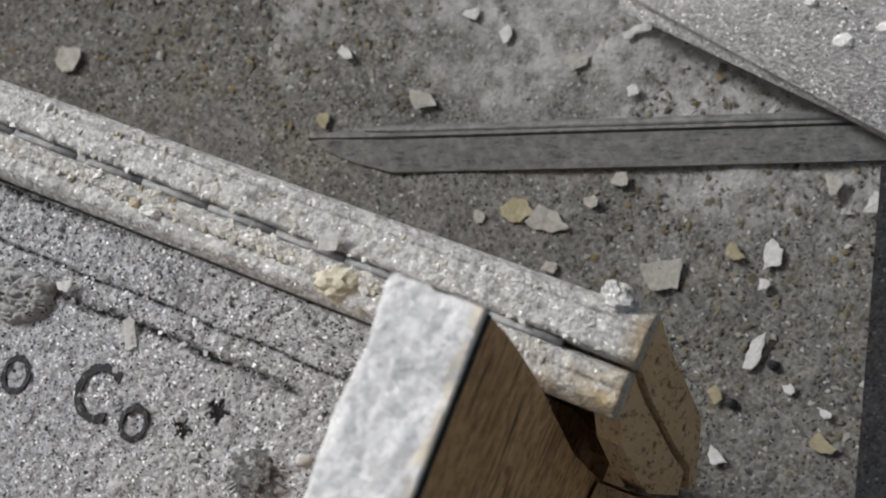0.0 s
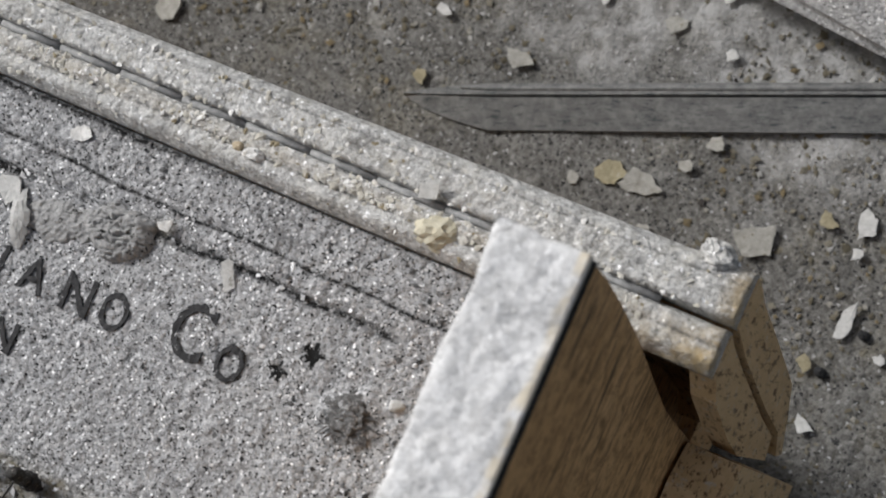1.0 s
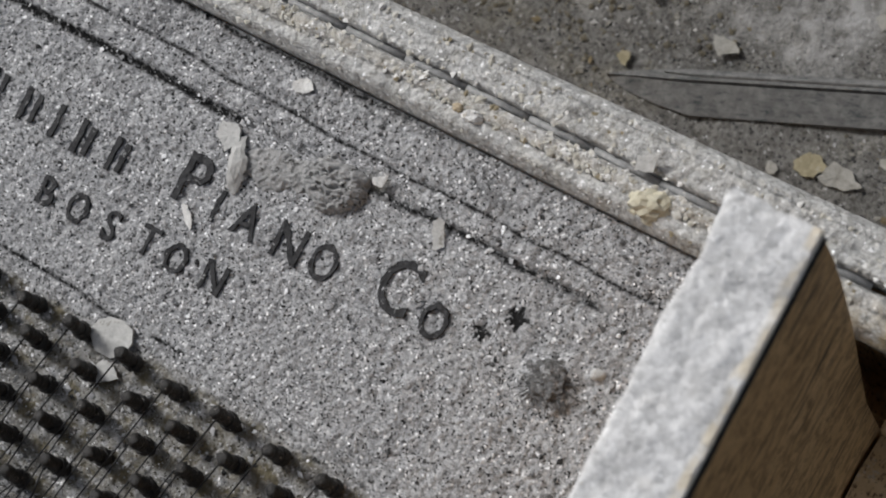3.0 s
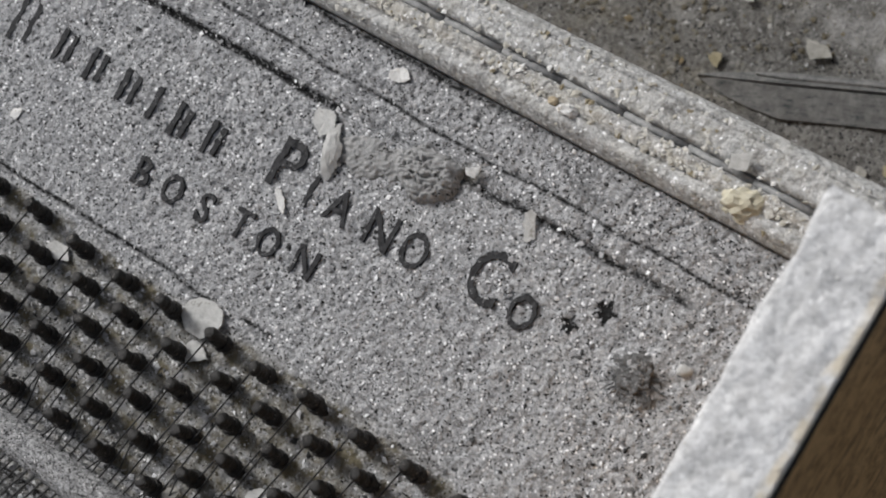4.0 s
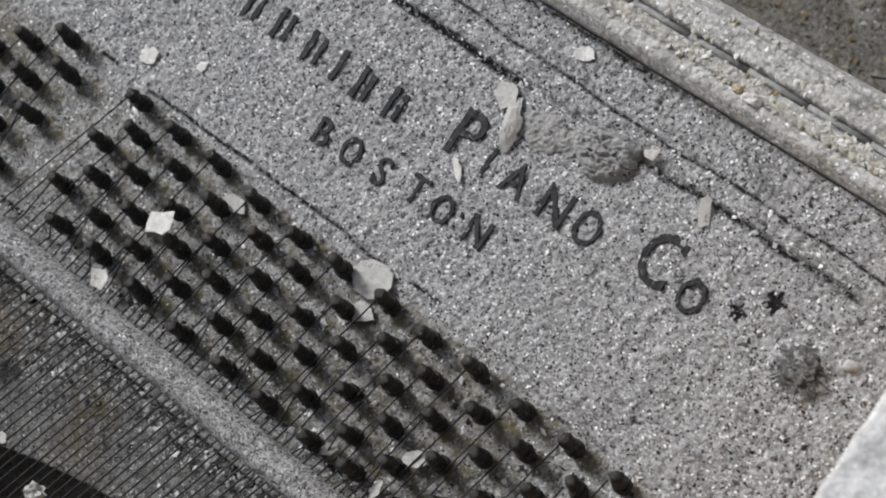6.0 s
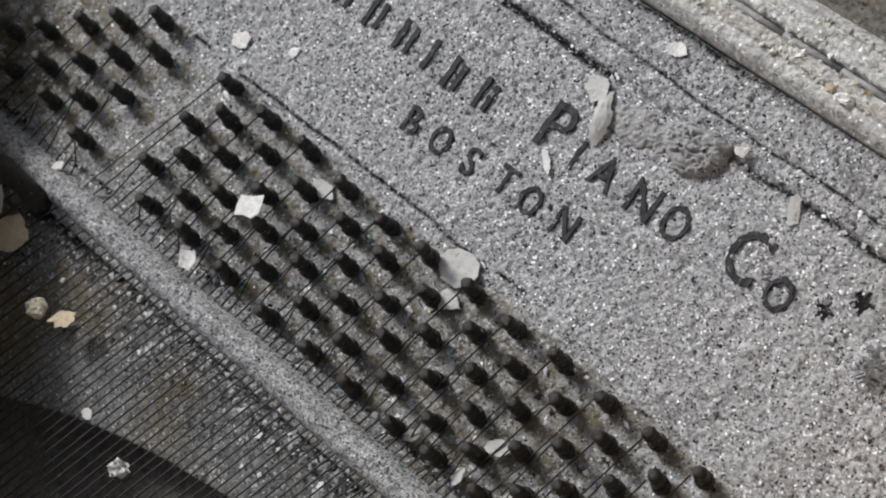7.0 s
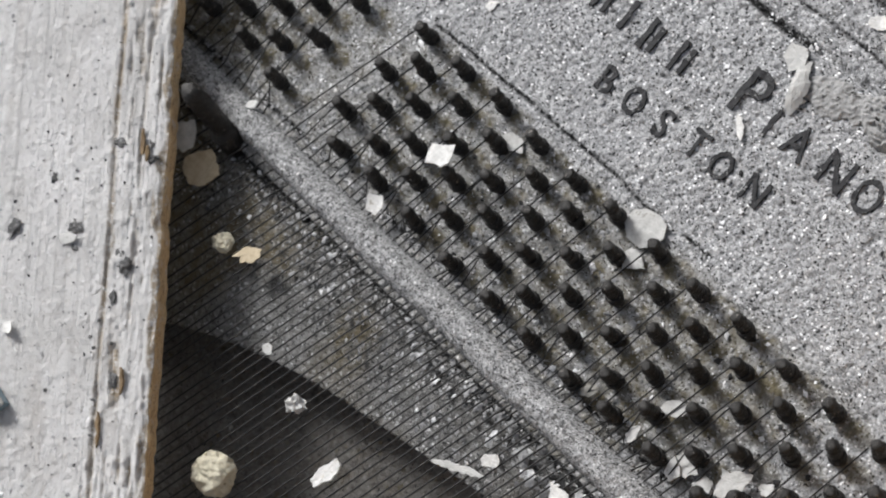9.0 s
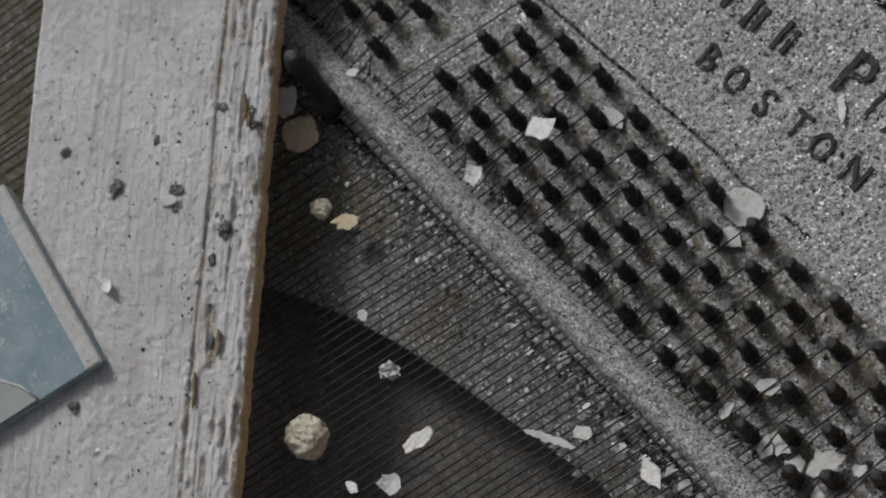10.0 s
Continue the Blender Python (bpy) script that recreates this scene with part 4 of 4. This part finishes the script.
def floor_slab():
    bm = bmesh.new()
    q = [(0.02, 0.2735), (0.1845, 0.2525), (0.4, 0.2225), (0.45, 0.6), (0.0, 0.62)]
    lo = [bm.verts.new((x, y, FLOOR_Z + 0.0135)) for x, y in q]
    hi = [bm.verts.new((x, y, FLOOR_Z + 0.03)) for x, y in q]
    bm.faces.new(lo)
    bm.faces.new(hi)
    for i in range(5):
        bm.faces.new((lo[i], lo[(i + 1) % 5], hi[(i + 1) % 5], hi[i]))
    bmesh.ops.bevel(bm, geom=list(bm.edges), offset=0.008, segments=5, affect="EDGES")
    return tagged(part("slab", bm, M_SLAB, smooth=True), "grey dusty panel with a worn pale edge lying over the lath", "panel")


floor_slab()
bm = prism([(-0.2, FLOOR_Z - 0.002), (-0.2, FLOOR_Z + 0.012), (0.245, FLOOR_Z + 0.012), (0.245, FLOOR_Z - 0.002)], 0, 0.3, 0.003)
mat_ob = part("mat", bm, M_BLACK)
mat_ob.matrix_world = pose(0.2215, 0.115, 0, 0, 0, 16) @ pose(0, -0.115, 0)
tagged(mat_ob, "black rubber mat speckled with white dust", "mat")

# ---- debris on the plate ----
rod = bmesh.new()
tube(rod, [(0, 0, -0.004), (0, 0, 0.0115), (0, 0, 0.0125)] + [(0, 0, 0.0125 + 0.0024 * k) for k in range(1, 15)] + [(0.0003, 0, 0.0505)], [0.0080, 0.0080, 0.0056] + [0.0054] * 14 + [0.0032], 16)
weathered(rod, 41, 0.0009)
part("plate_bolt", rod, M_PIN, piano, "tall black bolt, flecked with white dust", True).matrix_world = pose(-0.3655, -0.1830, -0.003, -14, -7, 0)

def plaster_mound():
    """A crumbly clump with a steep, layered end and a low smooth tail."""
    X, Y = np.meshgrid(span(-0.026, 0.054, 0.0005), span(-0.018, 0.018, 0.0005), indexing="ij")
    wx, wy = X + vnoise(X, Y, 0.006, 131) * 0.0022 + vnoise(X, Y, 0.002, 132) * 0.0007, Y + vnoise(X, Y, 0.006, 133) * 0.0022 + vnoise(X, Y, 0.002, 134) * 0.0007
    head = np.clip((1 - np.hypot((wx - 0.028) / 0.0165, wy / 0.0115)) * 3.2, 0, 1) ** 0.6
    tail = np.clip((1 - np.hypot((wx - 0.001) / 0.021, (wy + 0.0005) / 0.0085)) * 1.6, 0, 1) ** 0.7
    layers = np.abs(vnoise(X * 0.3, Y, 0.0024, 135)) + 0.6 * np.abs(vnoise(X * 0.6, Y, 0.0016, 136))
    Z = np.maximum(head * (0.0042 + 0.0018 * X / 0.03) - head * np.clip(0.5 - layers, 0, 1) * 0.0062, tail * 0.0024) + vnoise(X, Y, 0.0013, 137) * 0.0007
    Z = np.where(np.maximum(head, tail) > 0, Z, -0.0032)
    nx, ny = X.shape
    idx = np.arange(nx * ny).reshape(nx, ny)
    f = np.stack([idx[:-1, :-1], idx[1:, :-1], idx[1:, 1:], idx[:-1, 1:]], -1).reshape(-1, 4)
    f = f[Z.reshape(-1)[f].max(1) > -0.003]
    me = bpy.data.meshes.new("plaster_clump")
    me.from_pydata(np.stack([X, Y, Z], -1).reshape(-1, 3).tolist(), [], f.tolist())
    ob = link_mesh("plaster_clump", me, M_CLUMP, smooth=True)
    ob.matrix_world = pose(-0.1155, 0.0195, 0.0002, 0, 0, 12)
    return tagged(ob, "crumbly grey plaster clump stuck to the iron plate", "plaster")


plaster_mound()
lump("bolt_head", (0.0360, -0.0045, -0.0006), (0.022, 0.021, 0.0058), 0, M_DIRT, "round bolt head crusted with dark grey dust", "bolt", 9, 0.24, 5, ridges=0.3)
hairs = bmesh.new()
for k in range(26):
    a, r0, r1 = prng.uniform(-2.6, 0.5), prng.uniform(0.006, 0.009), prng.uniform(0.011, 0.0165)
    b = a + prng.uniform(-0.3, 0.3)
    tube(hairs, [(r0 * math.cos(a), r0 * math.sin(a), 0.003), ((r0 + r1) / 2 * math.cos((a + b) / 2), (r0 + r1) / 2 * math.sin((a + b) / 2), 0.0028), (r1 * math.cos(b), r1 * math.sin(b), 0.0012)], [0.00035, 0.0003, 0.00012], 4)
part("fringe", hairs, M_DIRT, bpy.data.objects["bolt_head"], "fringe of dirty fibres")
lump("plaster_lump", (0.0525, 0.0075, 0.0), (0.007, 0.005, 0.003), 20, M_GFLAKE, "small grey plaster lump on the iron plate", "plaster", 12, 0.3, 2)
flake("curled_flake", (-0.1330, 0.0135, 0.0045), (0.0080, 0.027), 22, M_GFLAKE, "long curled grey paint flake on the iron plate", seed=2, thick=0.0012, curl=-0.5, n=12, jag=0.1, tilt=(0, 12))
flake("curled_flake", (-0.1440, 0.0230, 0.0012), (0.014, 0.012), 10, M_GFLAKE, "flat grey paint flake beside a curled one", seed=4, thick=0.0009, curl=0.2)
fan = [(0.0, -0.0085), (0.0085, -0.0065), (0.0125, -0.001), (0.0125, 0.005), (0.0085, 0.0095), (0.002, 0.0095), (-0.004, 0.007), (-0.008, 0.002), (-0.0075, -0.0045)]
flake("paint_flake", (-0.1510, -0.0785, 0.0012), (0.022, 0.018), -12, M_GFLAKE, "fan-shaped white paint flake between two tuning pins", seed=6, thick=0.0011, curl=0.1, outline=fan)
flake("paint_flake", (-0.1435, -0.0925, 0.0012), (0.013, 0.010), 30, M_GFLAKE, "grey paint flake beside a tuning pin", seed=7, thick=0.001)
flake("paint_flake", (-0.2460, -0.1140, 0.0215), (0.0135, 0.0115), 35, M_FLAKE, "square white paint flake caught on tuning pins", seed=8, tilt=(-12, 8), outline=[(-0.0065, -0.0045), (-0.0062, 0.001), (-0.005, 0.0058), (0.001, 0.0052), (0.0068, 0.0056), (0.0062, 0.0), (0.0055, -0.0038), (0.002, -0.0062), (-0.002, -0.0045)])
flake("paint_flake", (-0.2665, -0.1545, 0.0095), (0.0135, 0.0105), 25, M_FLAKE, "crumpled white paint flake beside the dusty bar", seed=9, curl=0.6, n=5, jag=0.2, tilt=(10, 10))
flake("paint_flake", (-0.3192, -0.0555, 0.0008), (0.0115, 0.0095), 40, M_FLAKE, "white six-sided paint flake on the iron plate", seed=10, n=6, jag=0.08)
flake("paint_flake", (-0.2895, -0.0450, 0.0008), (0.0075, 0.005), 60, M_FLAKE, "small white paint flake on the iron plate", seed=11, n=6)
flake("paint_flake", (-0.1440, -0.0166, 0.0010), (0.0125, 0.0036), -42, M_FLAKE, "white paint sliver beside the lettering", seed=12, n=8, jag=0.12)
flake("paint_flake", (-0.0692, 0.0352, 0.0040), (0.0085, 0.0062), 70, M_FLAKE, "white three-cornered flake beside the plaster clump", seed=13, n=4, jag=0.3, tilt=(10, -8))
flake("paint_flake", (-0.0358, 0.0270, 0.0015), (0.0125, 0.0068), -70, M_GFLAKE, "pale flake lying across the dark crease", seed=14, n=8, tilt=(-6, 8))
flake("paint_flake", (-0.2300, -0.0880, 0.0012), (0.012, 0.010), 15, M_GFLAKE, "grey paint flake beside a tuning pin", seed=15)
flake("paint_flake", (-0.0800, -0.1290, 0.0050), (0.0125, 0.0075), 25, M_GFLAKE, "oval grey flake among the tuning pins", seed=16, n=12, jag=0.08)
flake("paint_flake", (-0.0370, -0.1350, 0.0070), (0.0100, 0.0170), -30, M_GFLAKE, "grey paint flake among the tuning pins", seed=17, n=9)
flake("paint_flake", (-0.0600, -0.1440, 0.0040), (0.0140, 0.0090), 10, M_GFLAKE, "grey paint flake among the tuning pins", seed=18, n=9)
flake("paint_flake", (-0.0945, -0.1950, 0.0045), (0.0150, 0.0120), -15, M_FLAKE, "three-cornered pale flake beside the dusty bar", seed=19, n=4, jag=0.25)
flake("paint_flake", (-0.3640, -0.1615, 0.0060), (0.0085, 0.0040), 50, M_FLAKE, "small white flake on the dusty bar", seed=20, n=6)
flake("paint_flake", (-0.1225, 0.0555, 0.0030), (0.0110, 0.0075), 20, M_FLAKE, "white plaster flake below the hinged rail", seed=21, n=8, curl=0.4)
flake("paint_flake", (0.0335, 0.0895, 0.0150), (0.0140, 0.0090), 15, M_GFLAKE, "grey flake tilted over the piano hinge", seed=22, n=5, tilt=(20, -10))
lump("plaster_lump", (0.0420, 0.0755, 0.0115), (0.0190, 0.0130, 0.0060), 15, M_YROCK, "crumbly yellowish plaster lump on the dusty rail", "plaster", 22, 0.35, 3)
lump("plaster_lump", (-0.0500, 0.0765, 0.0120), (0.0050, 0.0042, 0.0030), 0, M_TAN, "small orange-brown lump on the dusty rail", "plaster", 23, 0.3, 2)
lump("plaster_lump", (-0.0420, 0.0755, 0.0120), (0.0100, 0.0065, 0.0040), 10, M_FLAKE, "small white plaster lump on the dusty rail", "plaster", 24, 0.35, 3)
lump("plaster_lump", (0.1480, 0.1080, 0.0060), (0.0180, 0.0120, 0.0085), -20, M_MOULD, "pale plaster lump on the lid corner", "plaster", 25, 0.3, 4)

# broken flakes wedged between the lowest pins and the bar
wrng = random.Random(12)
for x, y in ((-0.062, -0.1495), (-0.047, -0.1465), (-0.031, -0.1485), (-0.018, -0.1425), (-0.006, -0.1375), (-0.040, -0.1365), (-0.072, -0.1500), (-0.013, -0.1500), (0.006, -0.1440), (-0.088, -0.1492), (-0.118, -0.1490), (-0.024, -0.1290)):
    flake("paint_flake", (x, y, 0.0042), (wrng.uniform(0.007, 0.013), wrng.uniform(0.004, 0.009)), wrng.uniform(0, 180), wrng.choice((M_GFLAKE, M_FCHIP, M_GFLAKE)), "dusty grey flake wedged between tuning pins and bar", seed=wrng.randint(1, 999), n=6, jag=0.3, thick=0.001, curl=0.3, tilt=(wrng.uniform(-16, 16), wrng.uniform(-16, 16)))

# ---- on the strings ----
flake("tan_flake", (-0.3080, -0.2170, 0.0055), (0.0150, 0.0085), 40, M_TAN, "thin tan flake lying on the strings", seed=30, n=10, tilt=(-14, 0))
lump("plaster_lump", (-0.3255, -0.2225, 0.0045), (0.0120, 0.0100, 0.0050), 0, M_YROCK, "small yellow plaster lump on the strings", "plaster", 31, 0.35, 3)
chunk = lump("plaster_chunk", (-0.2440, -0.3065, 0.0045), (0.0240, 0.0210, 0.0110), 25, M_YROCK, "rounded yellow plaster chunk resting on the strings", "plaster", 32, 0.2, 5, freq=1.4)
chunk.data.polygons.foreach_set("use_smooth", [True] * len(chunk.data.polygons))
flake("paint_flake", (-0.1945, -0.2640, 0.0050), (0.0085, 0.0185), -18, M_FLAKE, "long white paint flake resting on the strings", seed=33, n=6, thick=0.0016, curl=0.3, jag=0.1)
flake("paint_flake", (-0.2065, -0.3060, 0.0050), (0.0090, 0.0050), 10, M_FLAKE, "small white paint flake resting on the strings", seed=34, n=7)
flake("paint_flake", (-0.1905, -0.2900, 0.0050), (0.0120, 0.0100), 30, M_GFLAKE, "pale grey flake resting on the strings", seed=35, n=8, curl=0.5)
flake("paint_flake", (-0.2650, -0.2440, 0.0050), (0.0060, 0.0050), 0, M_GFLAKE, "small pale flake resting on the strings", seed=36, n=7)
lump("plaster_lump", (-0.2330, -0.2530, 0.0045), (0.0110, 0.0085, 0.0045), 30, M_GFLAKE, "crumbly grey plaster lump on the strings", "plaster", 37, 0.45, 3)
flake("splinter", (-0.1430, -0.2170, 0.0050), (0.0300, 0.0040), 25, M_GFLAKE, "pale wood splinter lying across the strings", "splinter", seed=38, n=9, jag=0.1)
flake("paint_flake", (-0.1330, -0.2035, 0.0050), (0.0110, 0.0060), 40, M_FLAKE, "white flake beside the dusty bar", seed=39, n=6, tilt=(12, 0))
flake("brown_flake", (-0.3640, -0.2030, 0.0060), (0.0230, 0.0210), 20, M_TAN, "brownish flake lying beside the painted board", seed=40, n=10, jag=0.12)
flake("paint_flake", (-0.3830, -0.1965, 0.0080), (0.0160, 0.0160), 70, M_GFLAKE, "pale flake half under the painted board", seed=41, n=8)

# ---- on the board ----
def along_board(u, v, up):
    """A place u along the board and v in from its bare edge."""
    return tuple(B0 + ED * u + BU * v + BN * up)


flake("paint_flake", along_board(0.1524, 0.0778, 0.0014), (0.0150, 0.0050), 12, M_FLAKE, "curled white paint flake on the painted board", seed=50, n=9, curl=0.8, jag=0.3)
flake("paint_flake", along_board(0.1082, 0.0487, 0.0010), (0.0110, 0.0060), 30, M_GFLAKE, "flat pale flake lifting off the painted board", seed=51, n=7, jag=0.25)
for u, v, w, h in ((0.060, 0.012, 0.013, 0.0026), (0.066, 0.0095, 0.009, 0.0022), (0.205, 0.0248, 0.016, 0.0022), (0.182, 0.0145, 0.014, 0.0024)):
    flake("splinter", along_board(u, v, 0.0006), (w, h), -47, M_SPLINTER, "brown splinter lifting off the bare board edge", "splinter", seed=int(u * 1000), n=7, thick=0.0016, jag=0.2)
for u, v, w in ((0.1237, 0.0169, 0.0085), (0.2146, 0.0892, 0.0075), (0.069, 0.0065, 0.006), (0.1022, 0.0788, 0.0095), (0.0824, 0.1094, 0.0065)):
    lump("dirt_crumb", along_board(u, v, 0.0), (w, w * 0.7, 0.0022 if v < 0.02 else 0.0012), u * 900, M_DIRT, "dark gritty dirt lump stuck to the painted board", "dirt", int(u * 700), 0.6, 4)
brng = random.Random(77)
for x, y, w in ((-0.3420, -0.2560, 0.009), (-0.3560, -0.2280, 0.006), (-0.3300, -0.2720, 0.006), (-0.3720, -0.2610, 0.011), (-0.3640, -0.2680, 0.006), (-0.3860, -0.2150, 0.007), (-0.3980, -0.2500, 0.006), (-0.3000, -0.3010, 0.007), (-0.3720, -0.2050, 0.005)):
    lump("dirt_crumb", (x, y, on_board(x, y, -0.0004)), (w, w * 0.6, 0.0011), brng.uniform(0, 180), M_DIRT, "dark dirt crumb stuck to the painted board", "dirt", brng.randint(1, 99), 0.7, 3)

for k in range(34):
    cx, cy = brng.choice(((-0.372, -0.262), (-0.390, -0.245), (-0.350, -0.245), (-0.330, -0.285), (-0.405, -0.225), (-0.300, -0.330)))
    x, y, w = cx + brng.gauss(0, 0.013), cy + brng.gauss(0, 0.013), brng.uniform(0.0010, 0.0026)
    if 0.004 < (x - B0.x) * EU.x + (y - B0.y) * EU.y < 0.12:
        lump("dirt_crumb", (x, y, on_board(x, y, -0.0003)), (w, w * 0.7, 0.0008), brng.uniform(0, 180), M_DIRT, "small dark dirt crumb on the painted board", "dirt", brng.randint(1, 99), 0.7, 2)

# ---- chips on the floor ----
frng = random.Random(5)
for x, y, w, h, mat, words in (
        (0.0298, 0.1561, 0.020, 0.017, M_FCHIP, "large pale paint chip on the dirty floor"), (0.0117, 0.1535, 0.018, 0.012, M_OCHRE, "yellowish chip on the dirty floor"),
        (0.1492, 0.1797, 0.013, 0.020, M_GFLAKE, "oval pale chip on the dirty floor"), (0.1587, 0.1263, 0.010, 0.026, M_GFLAKE, "long white paint chip on the dirty floor"),
        (0.1007, 0.1493, 0.024, 0.022, M_FCHIP, "flat grey plaster chip on the dirty floor"), (0.2073, 0.0952, 0.020, 0.014, M_OCHRE, "brown chip on the dirty floor"),
        (0.1591, 0.0707, 0.011, 0.009, M_GFLAKE, "pale chip on the dirty floor"), (0.0129, 0.2427, 0.014, 0.012, M_FCHIP, "grey chip on the dirty floor"),
        (-0.0617, 0.1941, 0.016, 0.011, M_FCHIP, "pale paint chip on the dirty floor"), (-0.1119, 0.1651, 0.012, 0.010, M_OCHRE, "tan chip beside the pointed lath"),
        (-0.1142, 0.2048, 0.009, 0.007, M_GFLAKE, "small white chip on the dirty floor"), (-0.0299, 0.2436, 0.008, 0.012, M_GFLAKE, "small white chip on the dirty floor"),
        (0.0487, 0.2365, 0.007, 0.007, M_GFLAKE, "small white chip on the dirty floor"), (0.0405, 0.1321, 0.011, 0.008, M_FCHIP, "pale chip beside the piano lid"),
        (0.1653, 0.2235, 0.012, 0.009, M_FCHIP, "pale chip on the dirty floor"), (0.0590, 0.1893, 0.011, 0.008, M_FCHIP, "pale chip beside the grey lath"),
        (-0.2744, 0.1487, 0.020, 0.017, M_FCHIP, "large pale chip on the dirty floor"), (0.1510, 0.1629, 0.008, 0.008, M_GFLAKE, "small pale chip on the dirty floor"),
        (0.1901, 0.2228, 0.012, 0.016, M_GFLAKE, "white chip at the black mat"), (-0.0525, 0.2480, 0.010, 0.007, M_GFLAKE, "small white chip on the dirty floor"),
        (-0.0068, 0.1446, 0.009, 0.007, M_FCHIP, "pale chip on the dirty floor"), (0.1825, 0.1166, 0.007, 0.005, M_GFLAKE, "small white chip on the dirty floor"),
        (0.1483, 0.1004, 0.010, 0.008, M_OCHRE, "tan chip on the dirty floor"), (0.2031, 0.1106, 0.008, 0.005, M_GFLAKE, "small white chip on the dirty floor"),
        (0.1299, 0.1727, 0.012, 0.009, M_OCHRE, "tan chip on the dirty floor"), (0.0491, 0.1728, 0.010, 0.006, M_FCHIP, "grey chip on the dirty floor"), (0.0387, 0.2700, 0.018, 0.006, M_GFLAKE, "long white chip beside the grey panel")):
    flake("paint_chip", (x, y, FLOOR_Z + 0.0035), (w, h), frng.uniform(-40, 40), mat, words, "chip", seed=frng.randint(1, 999), n=frng.randint(5, 7), jag=0.28, thick=0.0012, tilt=(frng.uniform(-5, 5), frng.uniform(-5, 5)))["group"] = "chips on the floor"
for x, y, w in ((0.1567, 0.0989, 0.007), (0.1700, 0.1250, 0.007)):
    lump("pebble", (x, y, FLOOR_Z + 0.002), (w, w * 0.8, 0.004), 0, M_BLACK, "small black pebble on the dirty floor", "pebble", 61, 0.2, 2)
for x, y, w in ((0.1478, 0.2909, 0.011), (0.1650, 0.3040, 0.008), (0.1250, 0.3050, 0.007)):
    lump("plaster_lump", (x, y, FLOOR_Z + 0.0295), (w, w * 0.8, 0.004), 15, M_FLAKE, "white plaster lump on the grey panel", "plaster", 63, 0.3, 2)

# ---- loose crumbs ----
crng = np.random.RandomState(3)


def on_plate(r):
    x, y = r.uniform(-0.43, 0.113), r.uniform(-0.15, 0.064)
    return x, y, 0.0024 if y > 0.046 else 0.0013 if y > 0.034 else -0.0006 if y < CRACK else 0.0002


crumbs("plate_crumbs", crng, 24000, on_plate, (0.0005, 0.0034), M_CRUMB, "grey and white plaster crumbs on the iron plate")
crumbs("web_crumbs", crng, 2600, lambda r: (r.uniform(-0.42, 0.0), -0.186 - 0.036 * r.random_sample() ** 1.6, -0.006), (0.0008, 0.0050), M_CRUMB, "plaster crumbs under the strings")
crumbs("bar_crumbs", crng, 500, lambda r: (r.uniform(-0.42, 0.0), -0.155 + r.uniform(-0.003, 0.002), 0.0005), (0.0006, 0.0035), M_CRUMB, "plaster crumbs along the dusty bar")
def on_rail(r):
    if r.random_sample() < 0.62:
        return r.uniform(-0.3, 0.13), r.uniform(0.069, 0.0835) if r.random_sample() < 0.4 else r.uniform(0.0765, 0.0838), 0.0122
    x = r.uniform(-0.3, 0.156)
    return x, 0.0876 + (0.0164 - 0.0106 * (0.16 - x) / 0.31 * 0.35) * r.random_sample(), 0.0122


crumbs("rail_crumbs", crng, 3600, on_rail, (0.0005, 0.0048), M_YCRUMB, "pale yellowish plaster crumbs on the wooden rail", power=3.5)
crumbs("cap_crumbs", crng, 160, lambda r: (r.uniform(0.1135, 0.143), r.uniform(-0.1, 0.079), 0.165), (0.0004, 0.0016), M_YCRUMB, "white crumbs on the cheek top")
crumbs("floor_crumbs", crng, 21000, lambda r: (r.uniform(-0.36, 0.27), r.uniform(0.04, 0.38), FLOOR_Z + 0.0006), (0.0006, 0.0060), M_FCRUMB, "grit and plaster rubble on the floor", flat=0.22)
crumbs("panel_crumbs", crng, 500, lambda r: (r.uniform(0.1, 0.3), r.uniform(0.275, 0.4), FLOOR_Z + 0.0302), (0.0006, 0.004), M_CRUMB, "grit on the grey panel")
crumbs("soundboard_crumbs", crng, 1800, lambda r: (r.uniform(-0.4, -0.05), r.uniform(-0.42, -0.2), -0.0478), (0.0006, 0.006), M_FCRUMB, "plaster crumbs on the dark soundboard")


def over_board(r):
    x, y = r.uniform(-0.5, -0.22), r.uniform(-0.42, -0.13)
    k = (x - B0.x) * EU.x + (y - B0.y) * EU.y
    return (x, y, on_board(x, y, 0.0001)) if 0.003 < k < 0.122 else over_board(r)


crumbs("board_crumbs", crng, 2200, over_board, (0.0004, 0.0032), M_CRUMB, "crumbs and grit on the painted board")
crumbs("rubble_at_bar", crng, 170, lambda r: (-0.21 + 0.22 * r.random_sample() ** 0.6, -0.1885 + r.uniform(-0.012, 0.004), -0.002), (0.002, 0.0095), M_CRUMB, "broken plaster rubble along the dusty bar", power=2.5)
crumbs("ledge_crumbs", crng, 420, lambda r: (r.uniform(-0.4, 0.0), -0.1905 + r.uniform(-0.0022, 0.0022), -0.0035), (0.0012, 0.0042), M_CRUMB, "white plaster bits on the ledge below the bar", power=2.5)
crumbs("pin_field_crumbs", crng, 900, lambda r: (r.uniform(-0.33, 0.03), r.uniform(-0.155, -0.075), -0.0004), (0.0010, 0.0052), M_CRUMB, "plaster bits among the tuning pins", flat=0.4)
